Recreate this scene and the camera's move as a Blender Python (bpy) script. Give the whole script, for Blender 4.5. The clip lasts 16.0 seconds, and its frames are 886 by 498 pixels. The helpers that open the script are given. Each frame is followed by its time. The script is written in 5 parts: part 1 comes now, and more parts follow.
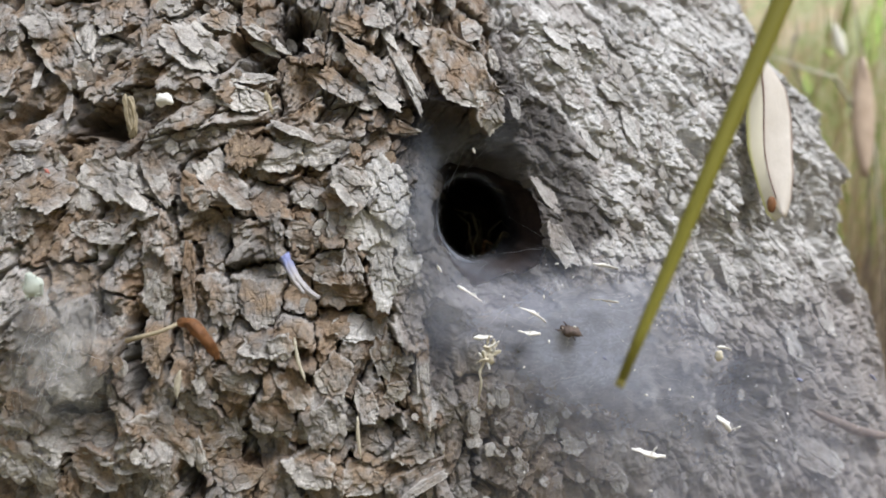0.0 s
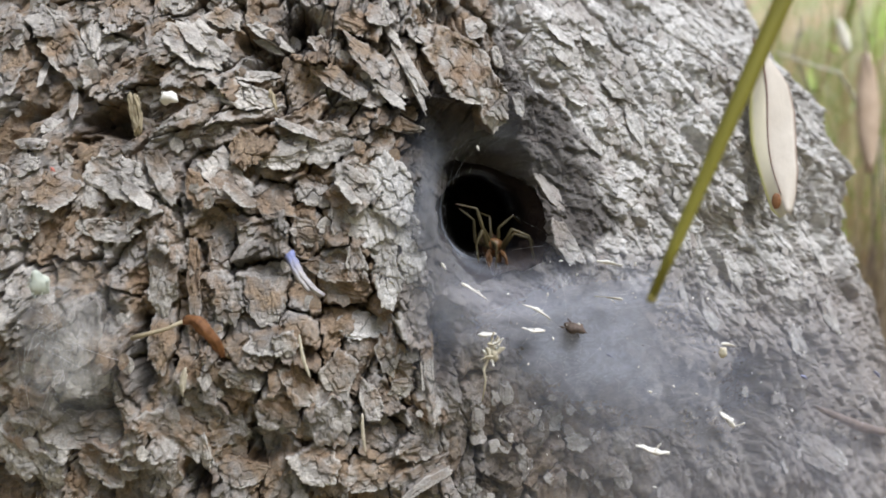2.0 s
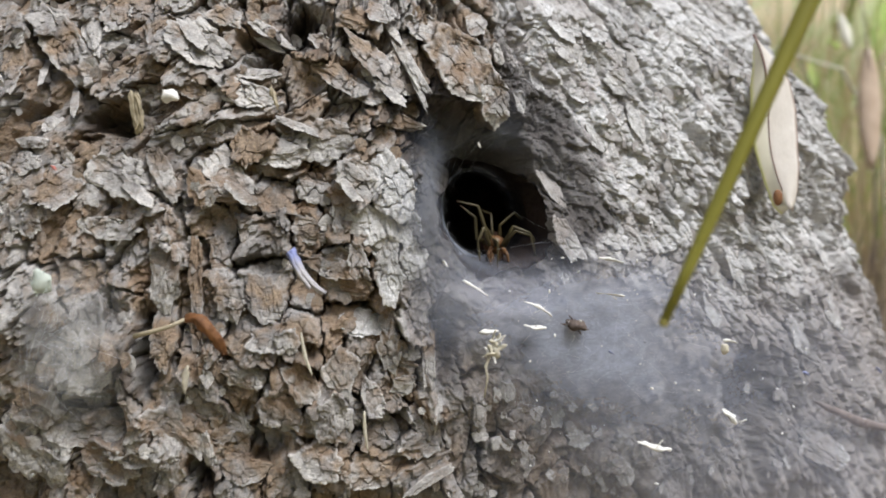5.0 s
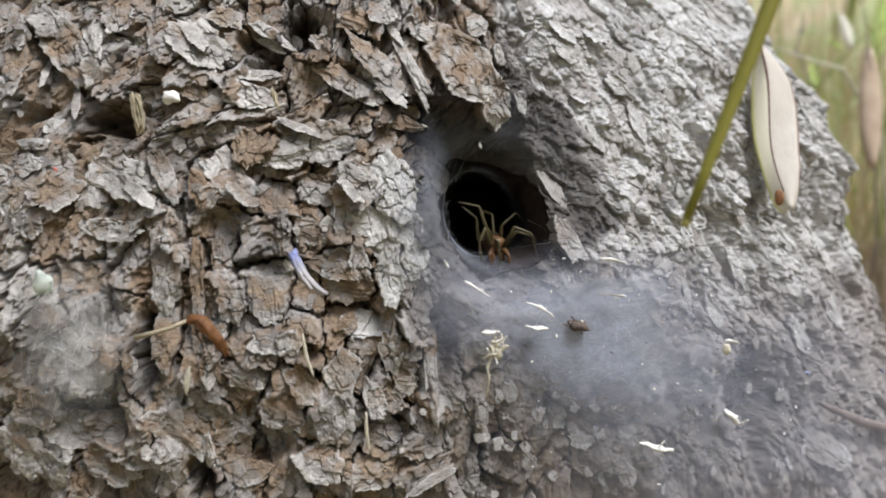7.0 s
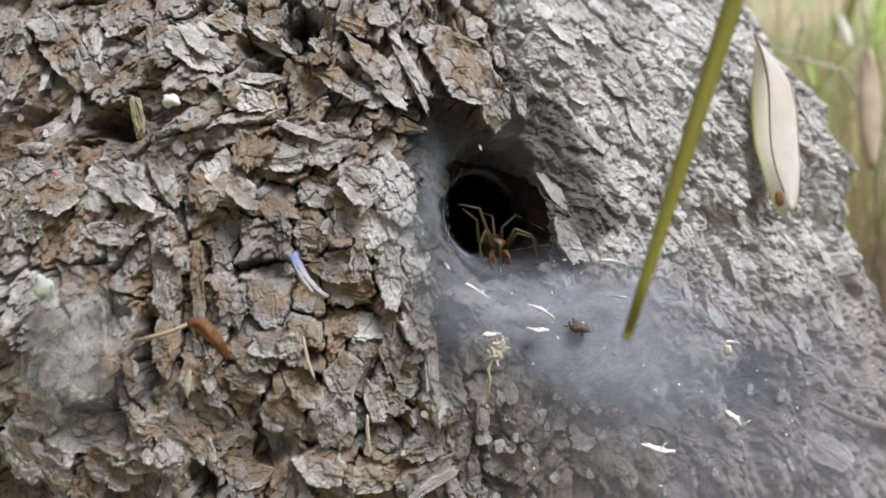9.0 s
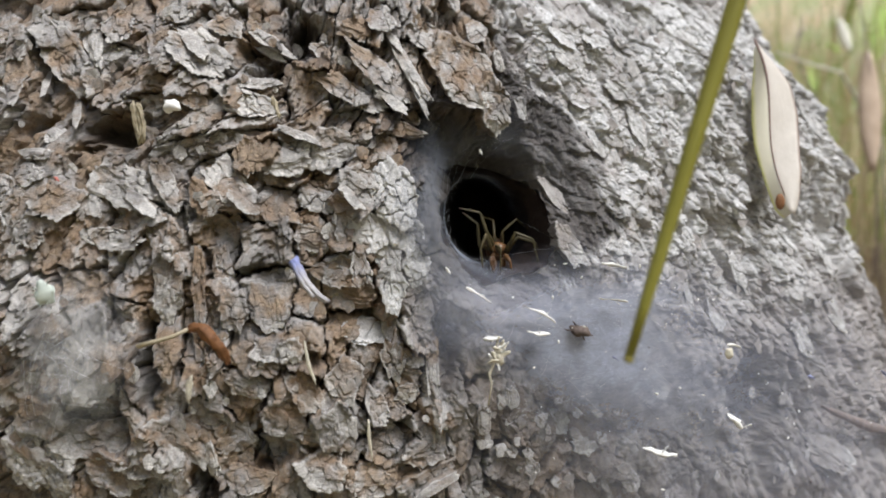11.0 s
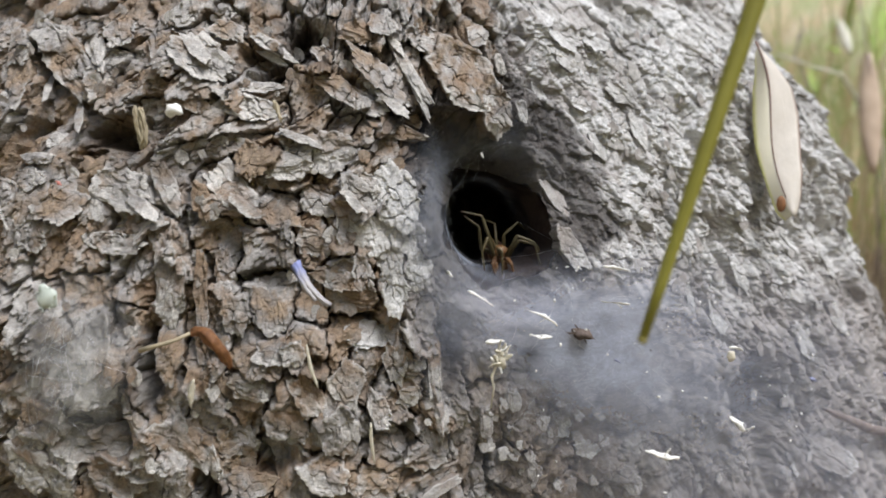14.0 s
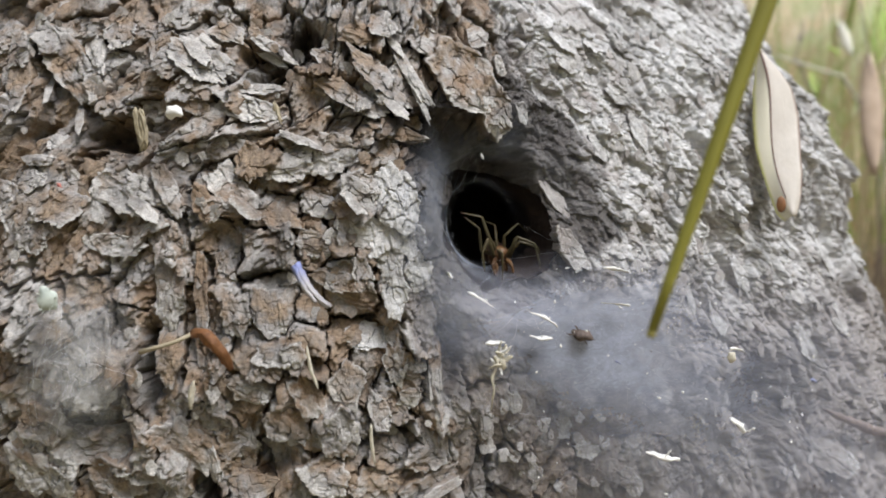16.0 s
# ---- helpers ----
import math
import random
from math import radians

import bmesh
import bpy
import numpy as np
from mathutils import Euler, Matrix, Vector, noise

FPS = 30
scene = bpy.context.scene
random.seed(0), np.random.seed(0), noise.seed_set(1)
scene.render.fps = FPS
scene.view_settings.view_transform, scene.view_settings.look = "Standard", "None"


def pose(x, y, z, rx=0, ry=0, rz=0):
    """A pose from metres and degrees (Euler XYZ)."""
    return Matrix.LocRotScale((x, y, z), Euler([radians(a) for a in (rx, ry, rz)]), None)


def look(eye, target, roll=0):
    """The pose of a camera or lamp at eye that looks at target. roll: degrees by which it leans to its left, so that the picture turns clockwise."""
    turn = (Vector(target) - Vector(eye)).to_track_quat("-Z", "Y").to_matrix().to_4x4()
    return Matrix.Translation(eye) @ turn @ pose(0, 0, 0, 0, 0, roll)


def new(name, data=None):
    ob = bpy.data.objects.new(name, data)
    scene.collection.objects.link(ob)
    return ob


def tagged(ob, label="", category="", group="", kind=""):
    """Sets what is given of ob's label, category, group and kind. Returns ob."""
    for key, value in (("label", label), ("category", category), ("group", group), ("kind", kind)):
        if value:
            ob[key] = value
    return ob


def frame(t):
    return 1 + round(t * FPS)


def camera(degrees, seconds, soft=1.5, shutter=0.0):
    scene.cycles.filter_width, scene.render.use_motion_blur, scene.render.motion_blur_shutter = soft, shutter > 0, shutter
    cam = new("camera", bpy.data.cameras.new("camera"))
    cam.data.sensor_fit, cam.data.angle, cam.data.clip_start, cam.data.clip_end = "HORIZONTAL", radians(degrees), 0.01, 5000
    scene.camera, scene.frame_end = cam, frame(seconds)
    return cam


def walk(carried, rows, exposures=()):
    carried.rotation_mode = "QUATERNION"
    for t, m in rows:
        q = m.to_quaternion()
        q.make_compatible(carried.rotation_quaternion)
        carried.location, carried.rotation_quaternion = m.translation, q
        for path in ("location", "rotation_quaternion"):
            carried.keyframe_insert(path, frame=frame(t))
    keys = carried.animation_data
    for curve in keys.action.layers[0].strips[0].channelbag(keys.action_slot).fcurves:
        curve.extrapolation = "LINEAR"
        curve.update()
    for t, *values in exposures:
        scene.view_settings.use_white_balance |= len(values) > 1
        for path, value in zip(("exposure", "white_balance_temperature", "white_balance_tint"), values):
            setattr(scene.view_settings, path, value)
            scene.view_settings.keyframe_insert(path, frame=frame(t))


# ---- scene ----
# The eye stands about 20 cm from the bark, 15 cm above the ground.
PATH = [
    (0.0, 0.00048, -0.19571, 0.14981, 90.412, -0.366, -0.415),
    (0.5, 0.00018, -0.19564, 0.14999, 90.329, -0.360, -0.327),
    (1.0, 0.00013, -0.19563, 0.15004, 90.259, -0.315, -0.204),
    (1.5, 0.00015, -0.19578, 0.14983, 90.236, -0.289, -0.150),
    (2.0, 0.00025, -0.19614, 0.15005, 90.135, -0.285, -0.155),
    (2.5, 0.00013, -0.19611, 0.15014, 90.035, -0.247, -0.176),
    (3.0, 0.00008, -0.19606, 0.14998, 89.998, -0.263, -0.184),
    (3.5, 0.00012, -0.19602, 0.14984, 89.981, -0.226, -0.132),
    (4.0, 0.00025, -0.19620, 0.15002, 89.929, -0.183, -0.109),
    (6.5, -0.00007, -0.19588, 0.15009, 89.918, -0.036, -0.013),
    (7.0, 0.00000, -0.19600, 0.15000, 90.000, -0.000, 0.000),
    (7.5, 0.00010, -0.19608, 0.15029, 89.978, 0.036, 0.020),
    (8.0, -0.00013, -0.19592, 0.15001, 90.054, 0.108, -0.049),
    (8.5, 0.00005, -0.19587, 0.14999, 90.090, 0.121, 0.041),
    (9.0, -0.00007, -0.19597, 0.14980, 90.222, 0.268, 0.020),
    (11.5, -0.00015, -0.19603, 0.15013, 90.508, 0.464, 0.077),
    (12.0, -0.00021, -0.19612, 0.15037, 90.519, 0.476, 0.092),
    (12.5, -0.00014, -0.19630, 0.15007, 90.657, 0.531, 0.088),
    (13.0, -0.00010, -0.19615, 0.14996, 90.681, 0.540, 0.113),
    (13.5, -0.00020, -0.19625, 0.15036, 90.620, 0.542, 0.134),
    (14.0, -0.00047, -0.19612, 0.15028, 90.675, 0.575, 0.112),
    (14.5, -0.00033, -0.19617, 0.15007, 90.796, 0.624, 0.151),
    (15.0, -0.00036, -0.19633, 0.15029, 90.783, 0.615, 0.133),
    (15.5, -0.00047, -0.19613, 0.15032, 90.760, 0.648, 0.109),
    (16.0, -0.00018, -0.19615, 0.15008, 90.836, 0.648, 0.202),
]
cam = camera(62.0, 16.0, soft=1.8, shutter=0.5)
cam.data.dof.use_dof = True
cam.data.dof.focus_distance = 0.215
cam.data.dof.aperture_fstop = 10.0
walk(cam, [(t, pose(*row)) for t, *row in PATH], exposures=[(0.0, 0.0), (16.0, 0.0)])

# ---- light: a bright overcast sky, softly stronger from above ----
world = bpy.data.worlds.new("overcast_sky")
scene.world = world
world.use_nodes = True
sky = world.node_tree.nodes.new("ShaderNodeTexSky")
sky.sky_type = "NISHITA"
sky.sun_disc = False
sky.sun_elevation = radians(60)
sky.sun_rotation = radians(132)
sky.dust_density = 4.0
sky.ozone_density = 1.0
world.node_tree.nodes["Background"].inputs["Strength"].default_value = 0.10
world.node_tree.links.new(sky.outputs[0], world.node_tree.nodes["Background"].inputs["Color"])
sun_data = bpy.data.lights.new("sun", "SUN")
sun_data.energy = 4.25
sun_data.angle = radians(30)
sun_data.color = (0.948, 0.970, 1.0)
sun = new("sun", sun_data)
sun.matrix_world = look((0.9, -0.75, 2.1), (0, 0.1, 0))


# ---- materials ----
class Nodes:
    """A short hand for building one node material."""

    def __init__(self, name, rough=0.8, spec=0.3):
        self.mat = bpy.data.materials.new(name)
        self.mat.use_nodes = True
        self.tree = self.mat.node_tree
        self.bsdf = self.tree.nodes["Principled BSDF"]
        self.bsdf.inputs["Roughness"].default_value = rough
        self.bsdf.inputs["Specular IOR Level"].default_value = spec
        self.coord = self.add("ShaderNodeTexCoord").outputs["Object"]

    def add(self, kind, **settings):
        n = self.tree.nodes.new(kind)
        for key, value in settings.items():
            n.inputs[key].default_value = value
        return n

    def link(self, a, b):
        self.tree.links.new(a, b)

    def put(self, value, socket):
        if hasattr(value, "is_output"):
            self.link(value, socket)
        else:
            socket.default_value = value

    def stretch(self, x, y, z):
        n = self.add("ShaderNodeMapping")
        n.inputs["Scale"].default_value = (x, y, z)
        self.link(self.coord, n.inputs["Vector"])
        return n.outputs[0]

    def noise(self, scale, detail=4.0, rough=0.6, vector=None, distortion=0.0):
        n = self.add("ShaderNodeTexNoise", Scale=scale, Detail=detail, Roughness=rough, Distortion=distortion)
        self.link(vector or self.coord, n.inputs["Vector"])
        return n.outputs["Fac"]

    def cracks(self, scale, vector=None):
        n = self.add("ShaderNodeTexVoronoi", Scale=scale)
        n.feature = "DISTANCE_TO_EDGE"
        self.link(vector or self.coord, n.inputs["Vector"])
        return n.outputs["Distance"]

    def span(self, value, a, b, c=0.0, d=1.0):
        n = self.add("ShaderNodeMapRange")
        n.clamp = True
        self.link(value, n.inputs[0])
        for i, v in enumerate((a, b, c, d)):
            n.inputs[i + 1].default_value = v
        return n.outputs[0]

    def maths(self, op, a, b=0.0):
        n = self.add("ShaderNodeMath")
        n.operation = op
        self.put(a, n.inputs[0])
        self.put(b, n.inputs[1])
        return n.outputs[0]

    def mix(self, fac, a, b):
        n = self.add("ShaderNodeMix")
        n.data_type = "RGBA"
        self.put(fac, n.inputs["Factor"])
        for value, socket in ((a, n.inputs[6]), (b, n.inputs[7])):
            self.put((*value, 1.0) if isinstance(value, tuple) else value, socket)
        return n.outputs[2]

    def attribute(self, name):
        n = self.add("ShaderNodeAttribute")
        n.attribute_name = name
        return n.outputs["Fac"]

    def chance(self):
        return self.add("ShaderNodeObjectInfo").outputs["Random"]

    def island(self):
        return self.add("ShaderNodeNewGeometry").outputs["Random Per Island"]

    def colour(self, value):
        self.put((*value, 1.0) if isinstance(value, tuple) else value, self.bsdf.inputs["Base Color"])

    def bump(self, height, strength, distance):
        n = self.add("ShaderNodeBump", Strength=strength, Distance=distance)
        self.link(height, n.inputs["Height"])
        self.link(n.outputs[0], self.bsdf.inputs["Normal"])

    def veil(self, alpha, translucent=0.4):
        """A thin cloth: lets light through by alpha, and scatters the rest to both sides."""
        out = self.tree.nodes["Material Output"]
        thin = self.add("ShaderNodeBsdfTranslucent")
        front = self.add("ShaderNodeBsdfDiffuse")
        tint = self.bsdf.inputs["Base Color"].default_value
        thin.inputs["Color"].default_value = tint
        front.inputs["Color"].default_value = tint
        both = self.add("ShaderNodeMixShader")
        both.inputs[0].default_value = translucent
        self.link(front.outputs[0], both.inputs[1])
        self.link(thin.outputs[0], both.inputs[2])
        clear = self.add("ShaderNodeBsdfTransparent")
        last = self.add("ShaderNodeMixShader")
        self.put(alpha, last.inputs[0])
        self.link(clear.outputs[0], last.inputs[1])
        self.link(both.outputs[0], last.inputs[2])
        self.link(last.outputs[0], out.inputs["Surface"])


def bark_tones(n, tone, smooth, shade_stain=0.0):
    """Weathered cork: grey outer skin, tan and rust where layers have broken off."""
    coarse = n.noise(110, 6, 0.65)
    patch = n.noise(75, 5, 0.62, None, 0.5)
    fine = n.noise(700, 6, 0.72)
    grain = n.noise(1.0, 5, 0.65, n.stretch(300, 300, 1500), 0.8)
    stain = n.noise(45, 4, 0.6)
    grey = n.mix(n.span(coarse, 0.32, 0.68), (0.19, 0.177, 0.172), (0.39, 0.368, 0.355))
    pale = n.mix(n.span(tone, 0.38, 1.0, 0.0, 0.8), grey, n.mix(n.span(fine, 0.3, 0.65), (0.46, 0.44, 0.415), (0.76, 0.73, 0.69)))
    tan = n.mix(n.span(fine, 0.3, 0.7), (0.20, 0.132, 0.082), (0.40, 0.30, 0.20))
    rust = n.mix(n.span(coarse, 0.42, 0.66), tan, (0.21, 0.122, 0.058))
    worn = n.maths("MULTIPLY", n.span(n.maths("ADD", patch, n.maths("MULTIPLY", tone, -0.30)), 0.28, 0.48), n.maths("SUBTRACT", 1.0, n.maths("MULTIPLY", smooth, 0.85)))
    skin_tone = n.mix(n.maths("MULTIPLY", worn, 0.85), pale, rust)
    under = n.mix(n.span(coarse, 0.35, 0.65), (0.27, 0.24, 0.228), (0.43, 0.405, 0.392))
    scale = n.mix(n.span(fine, 0.32, 0.66), (0.47, 0.465, 0.465), (0.76, 0.755, 0.75))
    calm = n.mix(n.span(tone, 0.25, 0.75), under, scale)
    calm = n.mix(n.span(stain, 0.5, 0.72, 0.0, 0.35), calm, (0.32, 0.275, 0.25))
    both = n.mix(n.maths("MULTIPLY", smooth, 0.92), skin_tone, calm)
    soot = n.span(n.noise(58, 6, 0.7, None, 0.8), 0.50, 0.68, 0.0, 0.65)
    both = n.mix(soot, both, (0.125, 0.118, 0.112))
    # painted shade of hole and cavities, with a few stains, mixed in near-black
    both = n.mix(n.maths("MULTIPLY", shade_stain, 0.85), both, (0.045, 0.036, 0.032))
    speck = n.span(n.noise(1600, 4, 0.65), 0.33, 0.72, 0.74, 1.18)
    out = n.add("ShaderNodeMix")
    out.data_type, out.blend_type = "RGBA", "MULTIPLY"
    out.inputs["Factor"].default_value = 1.0
    n.link(both, out.inputs[6])
    n.link(speck, out.inputs[7])
    height = n.maths("ADD", n.maths("MULTIPLY", fine, 1.1), n.maths("MULTIPLY", grain, 1.0))
    split = n.maths("MULTIPLY", n.span(n.cracks(330, n.coord), 0.0, 0.10, -0.6, 0.0), n.span(n.noise(140, 3), 0.48, 0.6))
    n.colour(out.outputs[2])
    n.bump(n.maths("MULTIPLY", n.maths("ADD", height, split), n.maths("SUBTRACT", 1.0, n.maths("MULTIPLY", smooth, 0.30))), 0.6, 0.0008)
    n.bsdf.inputs["Roughness"].default_value = 0.66
    n.bsdf.inputs["Specular IOR Level"].default_value = 0.45
    return n.mat


_n = Nodes("bark")
bark_mat = bark_tones(_n, _n.attribute("tone"), _n.attribute("smooth"), _n.attribute("shade_stain"))
_n = Nodes("bark_flake")
_n.coord = _n.stretch(0.003, 0.003, 0.003)
flake_mat = bark_tones(_n, _n.chance(), _n.maths("MULTIPLY", 0.0, 0.0))

_n = Nodes("bark_scale")
_n.coord = _n.stretch(0.003, 0.003, 0.003)
scale_mat = bark_tones(_n, _n.span(_n.chance(), 0.0, 1.0, 0.15, 0.65), _n.maths("ADD", 0.92, 0.0))

# the burrow's shade is put into its near-black wall colour
_n = Nodes("shaded_hollow_wood", 0.95, 0.1)
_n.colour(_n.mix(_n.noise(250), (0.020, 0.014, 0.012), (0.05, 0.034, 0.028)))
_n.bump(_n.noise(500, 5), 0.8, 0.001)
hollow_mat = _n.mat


_n = Nodes("far_meadow", 0.9, 0.1)
_far = _n.mix(_n.span(_n.noise(2.2, 4, 0.6), 0.42, 0.58), (0.82, 0.67, 0.46), (0.62, 0.67, 0.38))
_far = _n.mix(_n.span(_n.noise(4.0, 4, 0.6), 0.52, 0.7, 0.0, 0.7), _far, (0.88, 0.86, 0.72))
_n.colour(_far)
meadow_mat = _n.mat


def plain(name, a, b, scale=300, rough=0.6, spec=0.3, bump=0.4, through_light=0.0):
    n = Nodes(name, rough, spec)
    n.colour(n.mix(n.span(n.noise(scale, 5), 0.3, 0.7), a, b))
    n.bump(n.noise(scale * 3, 4), bump, 0.0004)
    if through_light:
        n.bsdf.inputs["Transmission Weight"].default_value = 0.0
        n.bsdf.inputs["Subsurface Weight"].default_value = through_light
        n.bsdf.inputs["Subsurface Radius"].default_value = (0.002, 0.0016, 0.001)
    return n.mat


def veil_mat(name, tint, low, high, scale, stretch=(1, 1, 1)):
    n = Nodes(name)
    n.bsdf.inputs["Base Color"].default_value = (*tint, 1.0)
    v = n.stretch(*stretch)
    cloud = n.span(n.noise(scale, 6, 0.65, v, 0.6), 0.3, 0.72, low, high)
    lines = n.span(n.noise(scale * 7, 3, 0.5, v, 1.5), 0.4, 0.7, 0.9, 1.15)
    n.veil(n.maths("MULTIPLY", n.maths("MULTIPLY", cloud, lines), n.attribute("silk")))
    return n.mat


silk_mat = veil_mat("silk_sheet", (0.465, 0.50, 0.61), 0.65, 1.2, 55, (1, 1, 1.8))
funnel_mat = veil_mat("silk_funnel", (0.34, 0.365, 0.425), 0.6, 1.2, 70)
patch_mat = veil_mat("silk_patch", (0.50, 0.51, 0.52), 0.45, 1.0, 60)
_n = Nodes("silk_thread", 0.4, 0.5)
_n.colour((0.82, 0.83, 0.88))
thread_mat = _n.mat

husk_mat = plain("white_husk", (0.72, 0.70, 0.66), (0.88, 0.87, 0.84), 800, 0.5)
straw_mat = plain("straw", (0.50, 0.45, 0.35), (0.68, 0.64, 0.53), 700, 0.6)
tan_husk_mat = plain("tan_husk", (0.34, 0.285, 0.19), (0.46, 0.40, 0.29), 500, 0.6)
blue_scrap_mat = plain("blue_scrap", (0.22, 0.25, 0.45), (0.36, 0.38, 0.55), 900)
red_scrap_mat = plain("red_scrap", (0.40, 0.10, 0.08), (0.50, 0.20, 0.16), 900)
pellet_mat = plain("dark_pellet", (0.06, 0.045, 0.04), (0.17, 0.13, 0.11), 900, 0.7)
rust_leaf_mat = plain("rust_leaf", (0.11, 0.048, 0.020), (0.26, 0.115, 0.045), 500, 0.65)
twig_mat = plain("twig", (0.20, 0.16, 0.145), (0.32, 0.265, 0.245), 500, 0.7)

_n = Nodes("petal", 0.5)
_n.colour(_n.mix(_n.span(_n.attribute("along"), 0.10, 0.42), (0.23, 0.26, 0.48), (0.46, 0.44, 0.46)))
petal_mat = _n.mat

_n = Nodes("stem", 0.45, 0.4)
_v = _n.stretch(900, 900, 40)
_n.colour(_n.mix(_n.span(_n.noise(1.0, 4, 0.6, _v), 0.3, 0.7), (0.20, 0.185, 0.025), (0.28, 0.262, 0.05)))
_n.bump(_n.noise(1.0, 3, 0.6, _v), 0.5, 0.0003)
stem_mat = _n.mat

_n = Nodes("dry_leaf", 0.55, 0.3)
_blade = _n.mix(_n.span(_n.noise(90, 5), 0.3, 0.7), (0.52, 0.475, 0.42), (0.65, 0.60, 0.545))
_cream = _n.span(_n.attribute("across"), -0.15, 0.0, 1.0, 0.0)
_blade = _n.mix(_n.maths("MULTIPLY", _cream, 0.6), _blade, (0.72, 0.69, 0.52))
_side = _n.span(_n.attribute("across"), -1.0, -0.72, 1.0, 0.0)
_blade = _n.mix(_n.maths("MULTIPLY", _side, 0.85), _blade, (0.66, 0.66, 0.16))
_rim = _n.span(_n.attribute("across"), 0.9, 1.0)
_blade = _n.mix(_rim, _blade, (0.22, 0.14, 0.11))
_n.colour(_blade)
_n.bump(_n.noise(1.0, 4, 0.6, _n.stretch(900, 900, 120)), 0.4, 0.0003)
leaf_mat = _n.mat
straw_tip_mat = plain("cut_tip", (0.26, 0.23, 0.06), (0.38, 0.34, 0.12), 900)
vein_mat = plain("leaf_vein", (0.16, 0.10, 0.085), (0.24, 0.16, 0.13), 600)
spot_mat = plain("leaf_gall", (0.17, 0.07, 0.03), (0.30, 0.15, 0.07), 900)

_n = Nodes("ground_soil", 0.95, 0.1)
_soil = _n.mix(_n.span(_n.noise(6, 6), 0.3, 0.7), (0.17, 0.125, 0.10), (0.30, 0.235, 0.19))
_soil = _n.mix(_n.span(_n.noise(1.2, 3), 0.45, 0.6, 0.0, 0.6), _soil, (0.20, 0.20, 0.07))
_n.colour(_soil)
_n.bump(_n.noise(40, 6), 0.8, 0.02)
soil_mat = _n.mat


def grass_mat(name, tones):
    n = Nodes(name, 0.6, 0.25)
    ramp = n.add("ShaderNodeValToRGB")
    ramp.color_ramp.elements[0].color = (*tones[0], 1)
    ramp.color_ramp.elements[1].color = (*tones[-1], 1)
    for i, tone in enumerate(tones[1:-1]):
        ramp.color_ramp.elements.new((i + 1) / (len(tones) - 1)).color = (*tone, 1)
    n.link(n.island(), ramp.inputs[0])
    tint = n.mix(n.span(n.noise(30, 3), 0.3, 0.7, 0.0, 0.35), ramp.outputs[0], (0.42, 0.38, 0.20))
    n.colour(tint)
    glow = n.add("ShaderNodeBsdfTranslucent")
    n.link(tint, glow.inputs["Color"])
    both = n.add("ShaderNodeMixShader")
    both.inputs[0].default_value = 0.45
    n.link(n.bsdf.outputs[0], both.inputs[1])
    n.link(glow.outputs[0], both.inputs[2])
    n.link(both.outputs[0], n.tree.nodes["Material Output"].inputs["Surface"])
    return n.mat


green_grass_mat = grass_mat("green_grass", [(0.16, 0.30, 0.05), (0.30, 0.42, 0.10), (0.50, 0.52, 0.22), (0.24, 0.40, 0.08)])
straw_grass_mat = grass_mat("straw_grass", [(0.66, 0.53, 0.32), (0.78, 0.67, 0.49), (0.52, 0.34, 0.19), (0.70, 0.50, 0.29)])
litter_mat = grass_mat("litter", [(0.30, 0.23, 0.185), (0.40, 0.315, 0.245), (0.25, 0.195, 0.165), (0.36, 0.285, 0.21)])
withered_mat = plain("withered_leaf", (0.48, 0.36, 0.27), (0.66, 0.53, 0.42), 60)
mint_mat = plain("mint_fluff", (0.44, 0.49, 0.44), (0.58, 0.63, 0.57), 300)
pale_weed_mat = plain("pale_weed", (0.70, 0.69, 0.58), (0.82, 0.81, 0.72), 60)
fresh_mat = plain("fresh_leaf", (0.28, 0.42, 0.08), (0.44, 0.56, 0.16), 60)

amber_mat = plain("spider_amber", (0.095, 0.044, 0.017), (0.165, 0.082, 0.032), 900, 0.4, 0.4, 0.2, 0.3)
olive_mat = plain("spider_olive", (0.055, 0.043, 0.019), (0.100, 0.080, 0.036), 1200, 0.45, 0.4, 0.2, 0.3)
dark_mat = plain("spider_dark", (0.05, 0.028, 0.02), (0.10, 0.06, 0.04), 900, 0.4)
eye_mat = plain("spider_eye", (0.01, 0.01, 0.01), (0.015, 0.012, 0.01), 900, 0.1, 0.6, 0.0)


# ---- shape helpers ----
AXIS_X, AXIS_Y, GIRTH = -0.08, 0.30, 0.30
MID = 0.15  # height of the hole's neighbourhood above the ground


def ease(a, b, x):
    t = np.clip((x - a) / (b - a), 0.0, 1.0)
    return t * t * (3 - 2 * t)


def scatter(i, j, seed):
    """A random number from 0 to 1 for each pair of whole numbers."""
    i, j = (np.asarray(k).astype(np.int32).astype(np.uint32) for k in (i, j))
    h = i * np.uint32(374761393) + j * np.uint32(668265263) + np.uint32((seed * 1274126177) & 0xFFFFFFFF)
    h = (h ^ (h >> np.uint32(13))) * np.uint32(1274126177)
    h = (h ^ (h >> np.uint32(16))) * np.uint32(2246822519)
    return ((h ^ (h >> np.uint32(15))) & np.uint32(0xFFFFFF)) / float(0x1000000)


def waves(x, y, seed):
    i, j = np.floor(x), np.floor(y)
    fx, fy = x - i, y - j
    fx, fy = fx * fx * (3 - 2 * fx), fy * fy * (3 - 2 * fy)
    a = scatter(i, j, seed) * (1 - fx) + scatter(i + 1, j, seed) * fx
    b = scatter(i, j + 1, seed) * (1 - fx) + scatter(i + 1, j + 1, seed) * fx
    return a * (1 - fy) + b * fy - 0.5


